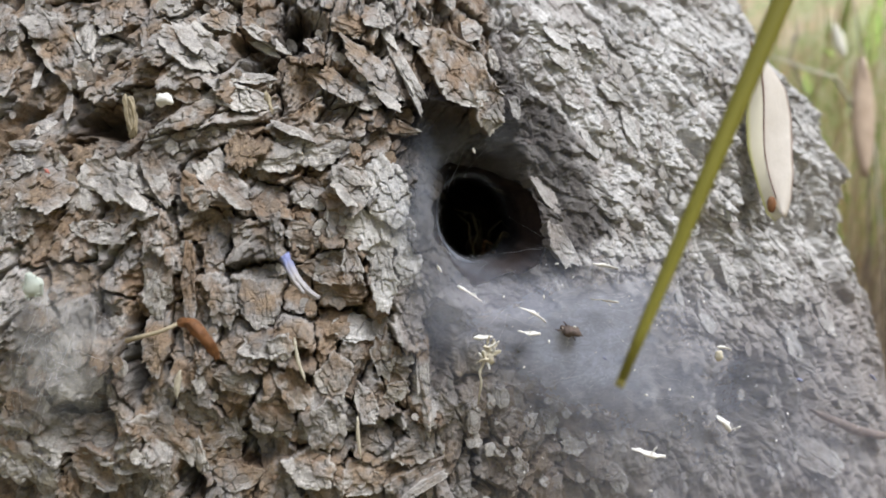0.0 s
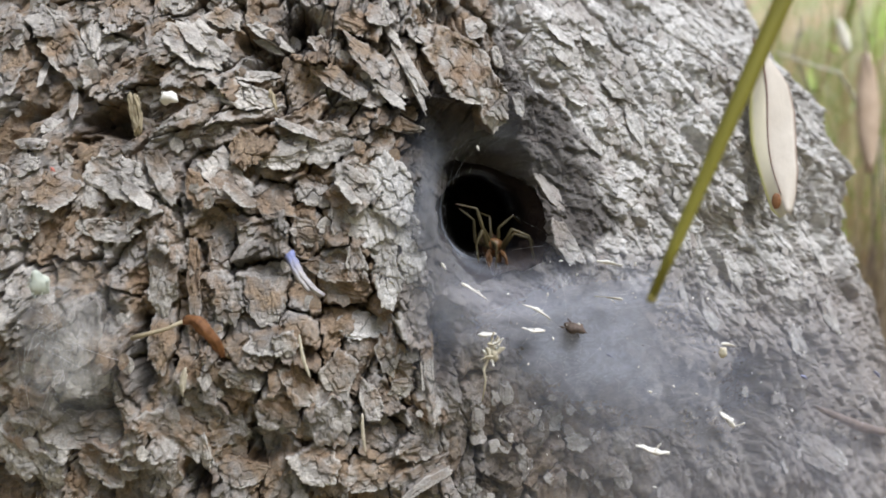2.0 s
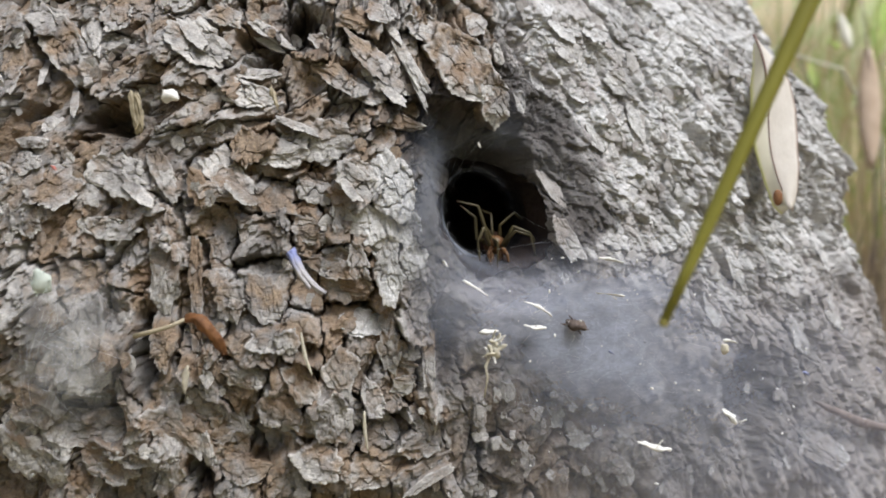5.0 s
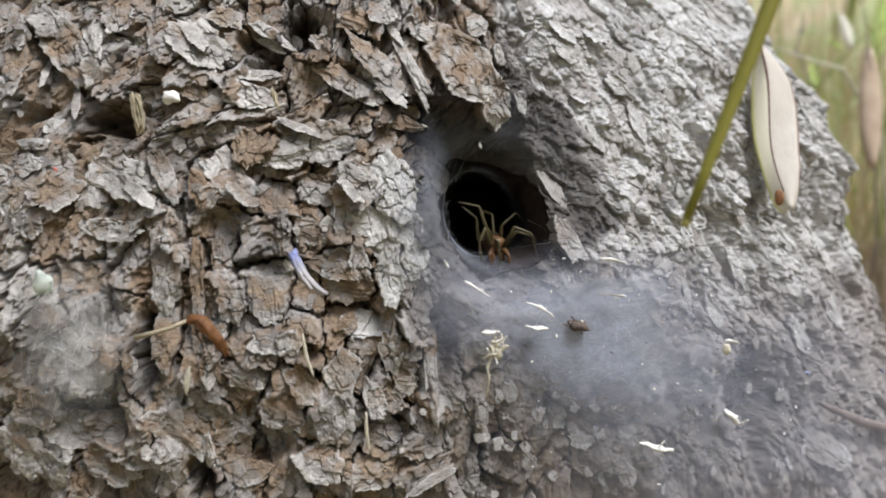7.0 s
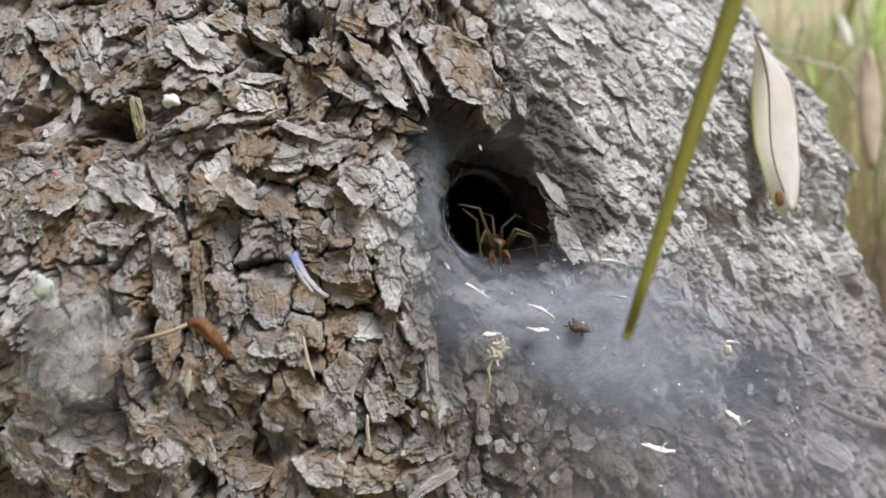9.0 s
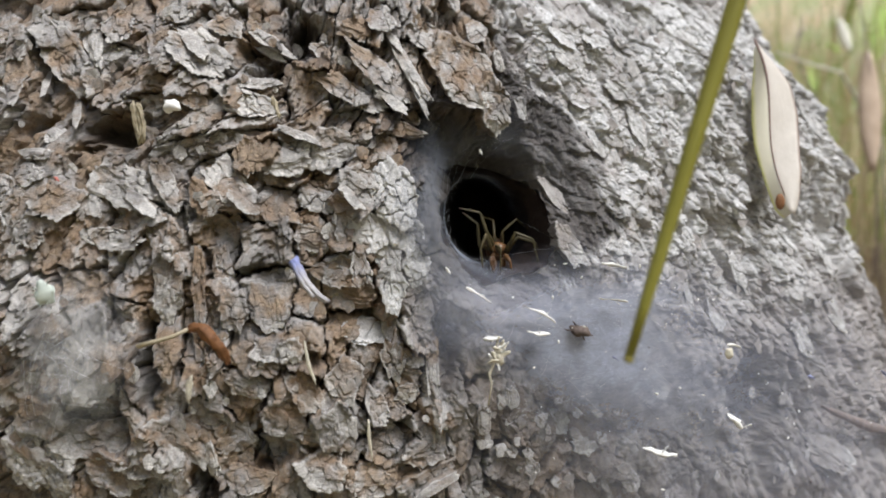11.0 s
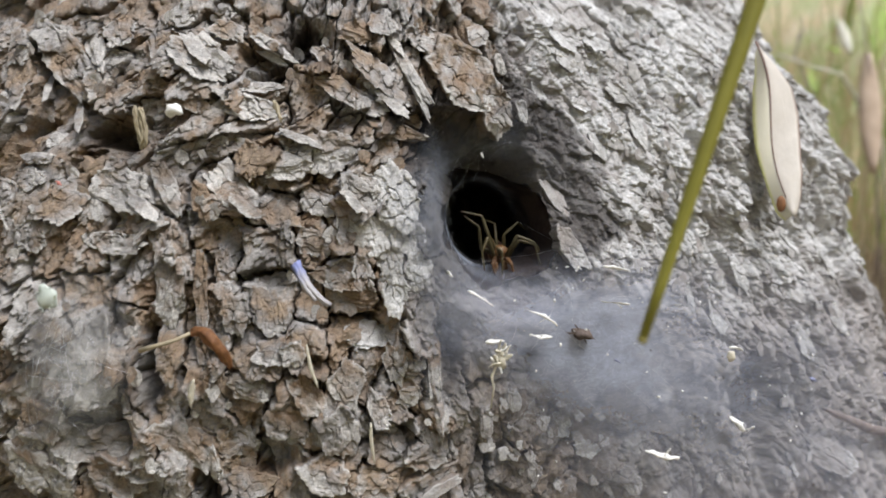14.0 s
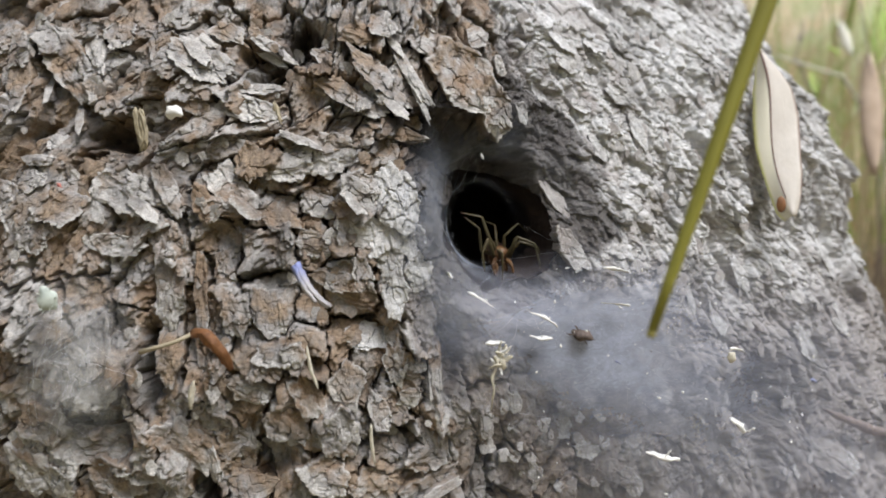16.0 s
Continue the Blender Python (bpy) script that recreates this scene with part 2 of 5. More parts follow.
def rough(x, y, size, seed, octaves=4):
    total, gain = 0.0, 1.0
    for k in range(octaves):
        total = total + gain * waves(x / size + 17.3 * k, y / size - 9.1 * k, seed + k)
        size, gain = size * 0.5, gain * 0.55
    return total


def plates(x, y, sx, sy, seed):
    """Irregular cells: distance to the rim, offsets from the cell's middle and two random numbers of the cell."""
    gx, gy = x / sx, y / sy
    ci, cj = np.floor(gx), np.floor(gy)
    f1 = np.full(x.shape, 9.0)
    f2 = np.full(x.shape, 9.0)
    ox, oy = np.zeros(x.shape), np.zeros(x.shape)
    ra, rb = np.zeros(x.shape), np.zeros(x.shape)
    for di in (-1, 0, 1):
        for dj in (-1, 0, 1):
            i, j = ci + di, cj + dj
            px, py = gx - i - scatter(i, j, seed), gy - j - scatter(i, j, seed + 1)
            d = np.sqrt(px * px + py * py)
            near = d < f1
            f2 = np.where(near, f1, np.minimum(f2, d))
            f1 = np.where(near, d, f1)
            ox, oy = np.where(near, px * sx, ox), np.where(near, py * sy, oy)
            ra = np.where(near, scatter(i, j, seed + 2), ra)
            rb = np.where(near, scatter(i, j, seed + 3), rb)
    return f2 - f1, ox, oy, ra, rb


def girth(th, z):
    """The trunk's radius: a swelling root on one side, widening towards the ground."""
    zr = z - MID
    w = ease(0.25, 1.05, th)
    bulge = np.interp(zr, [-0.15, -0.07, -0.032, 0.011, 0.038, 0.065, 0.093, 0.122, 0.2],
                      [0.014, 0.012, 0.0115, 0.005, 0.012, 0.009, -0.007, -0.015, -0.02])
    low = np.clip(zr, -0.15, 0.35)
    belly = -2.2 * np.clip(zr + 0.03, -0.07, 0.13) ** 2
    taper = -0.05 * np.clip(zr - 0.35, 0.0, 4.0)
    return GIRTH + taper + w * (bulge - 0.22 * (low - 0.03)) + (1 - w) * belly


HOLE_U, HOLE_Z = 0.1030, 0.00976
HOLE_RU, HOLE_RZ = 0.0176, 0.0188

# u, z, half width, half height, lean, depth of cavities
PITS = [
    (0.04267, 0.06441, 0.0095, 0.0080, 20, 0.0120),
    (-0.01556, 0.03534, 0.0090, 0.0055, -10, 0.0120),
    (0.08560, 0.03744, 0.0105, 0.0065, -25, 0.0130),
    (0.10661, 0.01922, 0.0095, 0.0185, 4, 0.0170),
    (0.09700, 0.03043, 0.0125, 0.0075, 0, 0.0150),
    (0.10061, -0.01056, 0.0140, 0.0045, 0, 0.0050),
    (0.00005, -0.02983, 0.0030, 0.0130, -8, 0.0065),
    (-0.01706, -0.04419, 0.0100, 0.0030, -12, 0.0060),
    (0.08230, -0.02843, 0.0030, 0.0150, 4, 0.0050),
    (0.03037, 0.05320, 0.0100, 0.0035, -30, 0.0090),
    (-0.04227, 0.03849, 0.0060, 0.0030, -10, 0.0050),
    (0.03367, -0.05611, 0.0060, 0.0050, 0, 0.0060),
    (0.01296, -0.06206, 0.0040, 0.0060, 0, 0.0060),
    (0.16574, 0.01642, 0.0020, 0.0065, 15, 0.0045),
    (0.19126, -0.04700, 0.0100, 0.0130, 0, 0.0095),
    (-0.0420, 0.0590, 0.0022, 0.0110, -22, 0.0090),
    (0.0275, 0.0580, 0.0075, 0.0040, 8, 0.0080),
    (0.0385, 0.0635, 0.0050, 0.0065, 15, 0.0080),
    (0.0590, 0.0495, 0.0055, 0.0022, 35, 0.0070),
    (0.0680, 0.0435, 0.0060, 0.0022, 10, 0.0070),
    (-0.0105, -0.0490, 0.0045, 0.0055, 20, 0.0070),
    (0.0160, -0.0625, 0.0030, 0.0055, 0, 0.0070),
    (0.0680, -0.0490, 0.0040, 0.0022, -30, 0.0060),
    (0.0435, -0.0290, 0.0045, 0.0022, 10, 0.0055),
    (0.0260, -0.0050, 0.0080, 0.0014, -6, 0.0060),
    (0.0100, 0.0155, 0.0016, 0.0070, -12, 0.0060),
    (0.0010, -0.0275, 0.0030, 0.0120, 5, 0.0070),
]


# u, z, half width, half height, lean, strength of painted cavity shade and stains
SHADE_STAINS = [
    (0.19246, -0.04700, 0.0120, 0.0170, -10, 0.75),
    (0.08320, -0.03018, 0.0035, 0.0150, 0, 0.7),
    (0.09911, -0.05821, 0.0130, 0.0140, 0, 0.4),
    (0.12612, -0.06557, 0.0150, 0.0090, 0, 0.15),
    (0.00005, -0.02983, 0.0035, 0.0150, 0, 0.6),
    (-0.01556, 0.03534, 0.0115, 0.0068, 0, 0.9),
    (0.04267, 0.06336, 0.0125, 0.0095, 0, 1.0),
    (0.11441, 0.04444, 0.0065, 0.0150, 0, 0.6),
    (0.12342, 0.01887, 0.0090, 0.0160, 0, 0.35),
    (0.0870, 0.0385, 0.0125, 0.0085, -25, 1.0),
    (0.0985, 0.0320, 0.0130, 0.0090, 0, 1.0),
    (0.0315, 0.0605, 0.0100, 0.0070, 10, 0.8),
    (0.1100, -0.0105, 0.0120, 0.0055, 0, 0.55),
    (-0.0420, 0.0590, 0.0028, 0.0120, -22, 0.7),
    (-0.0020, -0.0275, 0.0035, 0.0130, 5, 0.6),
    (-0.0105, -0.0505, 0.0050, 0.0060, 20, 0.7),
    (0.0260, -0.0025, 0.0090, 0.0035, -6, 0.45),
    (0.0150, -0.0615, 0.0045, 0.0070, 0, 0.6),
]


def spotwise(u, v, spot):
    su, sz, ru, rz, lean, amount = spot
    c, s = math.cos(radians(lean)), math.sin(radians(lean))
    du, dv = u - su, v - sz
    return np.sqrt(((du * c - dv * s) / ru) ** 2 + ((du * s + dv * c) / rz) ** 2)


def cork_coat(u, v, wu, wv):
    """Thick flaking cork: its height and the tone of its plates."""
    # old cork: slabs with narrow fissures, leaning down to the right in the upper part
    lean = 0.75 * ease(0.0, 0.05, v) * ease(0.11, 0.03, u)
    cu, cv = wu * np.cos(lean) - wv * np.sin(lean), wu * np.sin(lean) + wv * np.cos(lean)
    ju, jv = cu + 0.0007 * rough(u, v, 0.0012, 401, 2), cv + 0.0007 * rough(u, v, 0.0012, 403, 2)
    e1, ox1, oy1, ra1, rb1 = plates(ju, jv, 0.0115, 0.0165, 100)
    e2, ox2, oy2, ra2, rb2 = plates(ju + 0.0008 * ra1, jv, 0.0050, 0.0068, 200)
    e3, ox3, oy3, ra3, rb3 = plates(ju, jv, 0.0022, 0.0030, 300)
    gape = 0.5 + 0.5 * ease(-0.15, 0.25, rough(u, v, 0.018, 405, 2))
    split = ease(-0.10, 0.15, rough(u, v, 0.009, 407, 2))
    big = (ra1 - 0.5) * 0.0042 - oy1 * (0.03 + 0.22 * rb1) + ox1 * (rb1 - 0.5) * 0.35 - 0.0050 * ease(0.13 * gape, 0.015, e1)
    mid = (ra2 - 0.5) * 0.0009 - oy2 * (0.02 + 0.16 * rb2) + ox2 * (ra2 - 0.5) * 0.25 - 0.0013 * split * ease(0.10, 0.0, e2)
    small = (ra3 - 0.5) * 0.00025 - 0.00045 * split * ease(0.10, 0.0, e3)
    # layers that have broken away in steps
    level = (rough(cu * 1.1, cv * 0.8, 0.015, 51, 3) + 0.07 * rough(u, v, 0.0018, 409, 3)) * 7.5 + 1.5 * ra1
    step = np.floor(level)
    layer = (step - 0.75 + ease(0.86, 1.0, level - step)) * 0.0011
    fibre = 0.00035 * rough(cu * 4.0, cv * 0.6, 0.0045, 411, 3)
    cork = big + mid + small + layer + fibre + 0.0045 * rough(u, v, 0.030, 31, 3) - 0.0035
    face = scatter(step + 40, np.floor(ra1 * 997), 415)
    tone = 0.20 * ra1 + 0.22 * ra2 + 0.50 * face + 0.05 * step + 0.35 * rough(u, v, 0.004, 417, 3) - 0.08
    return cork, np.clip(tone, 0, 1)


def flank_coat(u, v, wu, seam):
    """The smoother flank with its thin scales: height and tone."""
    # scales stand in slanting rows, their ragged edges broken into steps
    qu = u + 0.0030 * rough(u, v, 0.012, 13, 2) + 0.0008 * rough(u, v, 0.0013, 14, 2)
    fv = v + 0.0030 * rough(u, v, 0.012, 23, 2) + 0.0008 * rough(u, v, 0.0013, 24, 2)
    fu = qu + 0.30 * fv
    e1, ox1, oy1, ra1, rb1 = plates(fu, fv, 0.0070, 0.0105, 420)
    e2, ox2, oy2, ra2, rb2 = plates(fu, fv, 0.0040, 0.0055, 440)
    e3, ox3, oy3, ra3, rb3 = plates(fu, fv, 0.0019, 0.0025, 460)
    up1, up2 = ease(0.40, 0.43, ra1), ease(0.45, 0.48, ra2)
    scales = up1 * (0.0003 + 0.0008 * rb1 - oy1 * 0.16 * rb1 + ox1 * 0.10 * (ra1 - 0.7)) - 0.0012 * rb1 * ease(0.09, 0.0, e1)
    scales = scales + up2 * (0.0002 + 0.0007 * rb2 - oy2 * 0.22 * rb2) - 0.0008 * rb2 * ease(0.09, 0.0, e2)
    scales = scales + (ra3 - 0.5) * 0.00050 - oy3 * 0.18 * rb3 - 0.00030 * ease(0.10, 0.0, e3)
    # thin layers that have come off in patches
    level = (rough(fu * 1.5, fv * 0.8, 0.016, 55, 3) + 0.08 * rough(u, v, 0.0020, 57, 3)) * 6.0
    step = np.floor(level)
    scales = scales + (step + ease(0.86, 1.0, level - step)) * 0.0007
    scales = scales * (0.75 + 0.25 * ease(-0.02, 0.01, v)) * (1 + 0.5 * ease(0.030, 0.005, u - seam)) - 0.0014
    # slanting furrows, wider towards the root
    furrow = rough(fu * 2.6, fv * 0.35, 0.02, 41, 3)
    cut = np.exp(-(rough(fu * 2.2, fv * 0.30, 0.022, 45, 3) / 0.05) ** 2)
    coarse = ease(0.13, 0.19, u)
    flank = scales * (1.0 + 0.4 * coarse) + furrow * (0.0011 + 0.0030 * coarse) - cut * (0.0008 + 0.0016 * coarse) - 0.0022
    flank = flank + 0.0030 * rough(u, v, 0.035, 47, 2)
    flank = flank - 0.0065 * ease(0.022, 0.0, wu - seam) * ease(-0.07, 0.0, v) * (0.15 + 0.85 * ease(0.022, 0.040, v))
    face = scatter(step + 40, np.floor(ra1 * 997), 461)
    tone = 0.25 + 0.16 * ease(0.13, 0.18, u) + 0.20 * up1 * rb1 + 0.25 * up2 * ra2 + 0.25 * face + 0.35 * rough(u, v, 0.005, 463, 3)
    # stronger light on the upper flank put into the tone; fewer pale scales below
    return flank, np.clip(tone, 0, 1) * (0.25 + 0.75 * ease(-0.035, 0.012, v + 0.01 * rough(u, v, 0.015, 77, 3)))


def relief(u, v):
    """Height of the bark over the trunk's plain form, the tone of each plate, how smooth the bark is and how strong its
    painted shade and stains.
    """
    shape = np.shape(u)
    u, v = np.ravel(u).astype(float), np.ravel(v).astype(float)
    wu = u + 0.0036 * rough(u, v, 0.010, 11) + 0.0010 * rough(u, v, 0.0022, 12, 3)
    wv = v + 0.0036 * rough(u, v, 0.010, 21) + 0.0010 * rough(u, v, 0.0022, 22, 3)
    # the seam between scaly old cork and the smoother flank
    seam = np.interp(v, [-0.08, -0.045, -0.030, -0.012, 0.005, 0.018, 0.028, 0.036, 0.07], [0.0904, 0.0832, 0.0755, 0.0675, 0.0640, 0.0650, 0.0850, 0.1060, 0.1102])
    smooth = ease(-0.0012, 0.0018, wu - seam)
    smooth = smooth * (1 - 0.75 * ease(-0.020, -0.042, v + 0.012 * rough(u, v, 0.012, 15)) * ease(0.185, 0.120, u))
    height, tone = np.zeros(u.shape), np.zeros(u.shape)
    k = smooth < 1
    if k.any():
        h, t = cork_coat(u[k], v[k], wu[k], wv[k])
        height[k] += h * (1 - smooth[k])
        tone[k] += t * (1 - smooth[k])
    k = smooth > 0
    if k.any():
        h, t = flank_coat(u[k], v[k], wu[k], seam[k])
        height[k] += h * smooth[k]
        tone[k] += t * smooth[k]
    for spot in PITS:
        d = spotwise(wu, wv, spot)
        height = height - spot[5] * ease(1.25, 0.45, d)
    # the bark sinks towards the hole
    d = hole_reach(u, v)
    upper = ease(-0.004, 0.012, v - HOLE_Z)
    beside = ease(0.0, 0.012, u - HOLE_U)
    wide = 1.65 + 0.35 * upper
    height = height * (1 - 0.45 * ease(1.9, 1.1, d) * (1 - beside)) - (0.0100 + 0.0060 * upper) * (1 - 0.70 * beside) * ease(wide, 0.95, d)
    # shade round and above the hole, painted into the bark's colour
    shade_reach = 1.52 + 0.75 * upper * ease(0.022, 0.008, u - HOLE_U) + 0.65 * beside * ease(-0.012, 0.0, v - HOLE_Z)
    shade_stain = ease(shade_reach + 0.35, shade_reach - 0.10, d + 0.55 * rough(u, v, 0.010, 73, 4)) * ease(-0.032, -0.014, v - HOLE_Z)
    for spot in SHADE_STAINS:
        shade_stain = np.maximum(shade_stain, spot[5] * ease(1.2, 0.5, spotwise(wu, wv, spot) + 0.8 * rough(u, v, 0.008, 79, 3)))
    return height.reshape(shape), tone.reshape(shape), smooth.reshape(shape), shade_stain.reshape(shape)


def hole_reach(u, v):
    """1 on the ragged rim of the hole, less inside."""
    d = np.sqrt(((u - HOLE_U) / HOLE_RU) ** 2 + ((v - HOLE_Z) / HOLE_RZ) ** 2)
    return d * (1 + 0.22 * rough(u, v, 0.009, 71, 3))


def body(u, v, height):
    """A place in the world from the way round the trunk, the height over MID and the height over its skin."""
    th = u / GIRTH
    z = v + MID
    r = girth(th, z) + height
    sag = np.where(np.abs(v) < 0.14, 0.35 * np.clip(height, -0.004, 0.006), 0.0)
    return np.stack([AXIS_X + r * np.sin(th), AXIS_Y - r * np.cos(th), np.maximum(z - sag, -0.02)], -1)


def steps(*parts):
    """A row of numbers in runs of (start, end, step)."""
    runs = [np.linspace(a, b, max(2, int(round((b - a) / s)) + 1))[:-1] for a, b, s in parts]
    return np.concatenate(runs + [[parts[-1][1]]])


def part(name, bm, material, parent=None, label=""):
    mesh = bpy.data.meshes.new(name)
    bm.normal_update()
    bm.to_mesh(mesh)
    bm.free()
    return placed(name, mesh, material, parent, label)


def placed(name, mesh, material, parent=None, label="", smooth_faces=True):
    if material and not mesh.materials:
        mesh.materials.append(material)
    if smooth_faces:
        mesh.shade_smooth()
    ob = new(name, mesh)
    if parent:
        ob.parent = parent
    if label:
        tagged(ob, label)
    return ob


def sheet(name, points, closed_u=False, skip=None):
    """A mesh from a grid of places (rows, columns, 3)."""
    rows, cols = points.shape[:2]
    index = np.arange(rows * cols).reshape(rows, cols)
    right = np.roll(index, -1, 1) if closed_u else index[:, 1:]
    left = index if closed_u else index[:, :-1]
    quads = np.stack([left[:-1], right[:-1], right[1:], left[1:]], -1).reshape(-1, 4)
    if skip is not None:
        quads = quads[~skip.ravel()[quads].any(1)]
    mesh = bpy.data.meshes.new(name)
    mesh.vertices.add(rows * cols)
    mesh.vertices.foreach_set("co", points.reshape(-1).astype(np.float32))
    mesh.loops.add(quads.size)
    mesh.loops.foreach_set("vertex_index", quads.reshape(-1).astype(np.int32))
    mesh.polygons.add(len(quads))
    mesh.polygons.foreach_set("loop_start", np.arange(0, quads.size, 4, dtype=np.int32))
    mesh.update(calc_edges=True)
    mesh.validate()
    return mesh


def number(mesh, name, values):
    a = mesh.attributes.new(name, "FLOAT", "POINT")
    a.data.foreach_set("value", values.reshape(-1).astype(np.float32))


def tube(bm, points, radii, sides=6, caps=True):
    """A tapering round rod along points."""
    points = [Vector(p) for p in points]
    rings = []
    side = None
    for i, p in enumerate(points):
        way = (points[min(i + 1, len(points) - 1)] - points[max(i - 1, 0)]).normalized()
        if side is None:
            side = way.orthogonal().normalized()
        side = (side - way * side.dot(way)).normalized()
        up = way.cross(side)
        r = radii[i] if hasattr(radii, "__len__") else radii
        rings.append([bm.verts.new(p + (side * math.cos(a) + up * math.sin(a)) * r) for a in (2 * math.pi * k / sides for k in range(sides))])
    for a, b in zip(rings, rings[1:]):
        for k in range(sides):
            bm.faces.new((a[k], a[(k + 1) % sides], b[(k + 1) % sides], b[k]))
    if caps:
        bm.faces.new(rings[0][::-1])
        bm.faces.new(rings[-1])
    return rings


def ball(bm, middle, radii, turn=None, rings=10, sides=14, shape=None):
    m = Matrix.Translation(middle) @ (turn or Matrix.Identity(4)) @ Matrix.Diagonal((*radii, 1))
    made = bmesh.ops.create_uvsphere(bm, u_segments=sides, v_segments=rings, radius=1.0)["verts"]
    for v in made:
        if shape:
            v.co = shape(v.co)
        v.co = m @ v.co
    return made


# ---- ground ----
def build_ground():
    r = np.concatenate([np.linspace(0.0, 3.0, 60), np.geomspace(3.2, 900.0, 40)])
    a = np.linspace(0, 2 * math.pi, 97)[:-1]
    A, R = np.meshgrid(a, r)
    x, y = AXIS_X + R * np.cos(A), AXIS_Y + R * np.sin(A)
    z = 0.05 * rough(x, y, 0.6, 61) * ease(0.25, 0.8, R) * ease(400, 20, R)
    mesh = sheet("ground", np.stack([x, y, z], -1), closed_u=True)
    ob = placed("ground", mesh, soil_mat)
    tagged(ob, "bare brown soil with sparse weeds round the tree", "ground", kind="structure")


build_ground()


def build_backdrop():
    """A far bright bank of meadow that closes the place all round."""
    a = np.linspace(0, 2 * math.pi, 97)[:-1]
    h = np.linspace(-0.5, 5.8, 16)
    A, H = np.meshgrid(a, h)
    R = 14.0 + 0.5 * H + 1.5 * rough(np.cos(A) * 4, np.sin(A) * 4 + H * 0.3, 1.0, 66)
    top = H * (1 + 0.25 * rough(np.cos(A) * 6, np.sin(A) * 6, 1.0, 67))
    mesh = sheet("backdrop", np.stack([R * np.cos(A), R * np.sin(A), top], -1)[:, ::-1], closed_u=True)
    tagged(placed("backdrop", mesh, meadow_mat), "far bright bank of yellow-green meadow", "meadow", kind="structure")


build_backdrop()


def ribbon_field(name, roots, heights, widths, leans, seed):
    """Many thin bent blades in one mesh."""
    rng = np.random.default_rng(seed)
    n = len(roots)
    k = 5
    t = np.linspace(0, 1, k)
    turn = rng.uniform(0, 2 * math.pi, n)
    face = rng.uniform(0, 2 * math.pi, n)
    bend = leans[:, None] * heights[:, None] * t ** 2
    x = roots[:, 0, None] + np.cos(turn)[:, None] * bend
    y = roots[:, 1, None] + np.sin(turn)[:, None] * bend
    z = heights[:, None] * (t - 0.25 * np.minimum(leans, 1.5)[:, None] * t ** 2) - 0.02
    w = widths[:, None] * (1 - 0.93 * t ** 1.6) * 0.5
    dx, dy = np.cos(face)[:, None] * w, np.sin(face)[:, None] * w
    co = np.stack([np.stack([x - dx, y - dy, z], -1), np.stack([x + dx, y + dy, z], -1)], 2).reshape(-1, 3)
    first = (np.arange(n) * k * 2)[:, None] + (np.arange(k - 1) * 2)[None]
    quads = np.stack([first, first + 1, first + 3, first + 2], -1).reshape(-1, 4)
    mesh = bpy.data.meshes.new(name)
    mesh.from_pydata(co.tolist(), [], quads.tolist())
    return mesh


def grow(name, count, near, far, spread, tall, wide, material, label, seed, aim=None):
    rng = np.random.default_rng(seed)
    pts = []
    while len(pts) < count:
        a = rng.uniform(0, 2 * math.pi) if aim is None else rng.normal(aim, spread)
        d = near + (far - near) * rng.uniform() ** 0.8
        p = (0.0 + d * math.cos(a), -0.2 + d * math.sin(a))
        if math.hypot(p[0] - AXIS_X, p[1] - AXIS_Y) > 0.44 and math.hypot(p[0], p[1] + 0.2) > 0.5:
            pts.append(p)
    h = rng.uniform(*tall, count)
    mesh = ribbon_field(name, np.array(pts), h, rng.uniform(*wide, count), np.abs(rng.normal(0.25, 0.3, count)), seed + 1)
    tagged(placed(name, mesh, material), label, "grass", kind="stuff")


# ---- the tree ----
def build_trunk():
    u = steps((-0.9424778, -0.3, 0.012), (-0.3, -0.078, 0.004), (-0.078, 0.125, 0.0003), (0.125, 0.235, 0.0004), (0.235, 0.345, 0.0008), (0.345, 0.9424778, 0.012))[:-1]
    v = steps((-0.17, -0.135, 0.003), (-0.135, -0.073, 0.0007), (-0.073, 0.075, 0.0003), (0.075, 0.16, 0.0007), (0.16, 0.3, 0.004), (0.3, 2.4, 0.03), (2.4, 2.44, 0.04))
    U, V = np.meshgrid(u, v)
    height, tone, smooth, shade_stain = relief(U, V)
    height = np.where(V > 2.41, 0.01 - girth(U / GIRTH, V + MID), height)
    P = body(U, V, height)
    hole = hole_reach(U, V) < 1.0
    mesh = sheet("tree_trunk", P, closed_u=True, skip=hole)
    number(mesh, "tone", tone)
    number(mesh, "smooth", smooth)
    number(mesh, "shade_stain", shade_stain)
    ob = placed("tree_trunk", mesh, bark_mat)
    tagged(ob, "old tree trunk with grey-brown flaking bark and a hollow", "tree")
    return ob


trunk = build_trunk()


def skin(u, v, lift=0.0, reach=0.0):
    """A place on the bark (or over its highest point within reach), and the way out from it."""
    k = np.linspace(-1, 1, 5) * reach
    gu, gv = np.meshgrid(u + k, v + k)
    h = float(relief(gu, gv)[0].max()) + lift
    p = body(np.array(u), np.array(v), np.array(h))
    th = u / GIRTH
    return Vector(p), Vector((math.sin(th), -math.cos(th), 0.0))


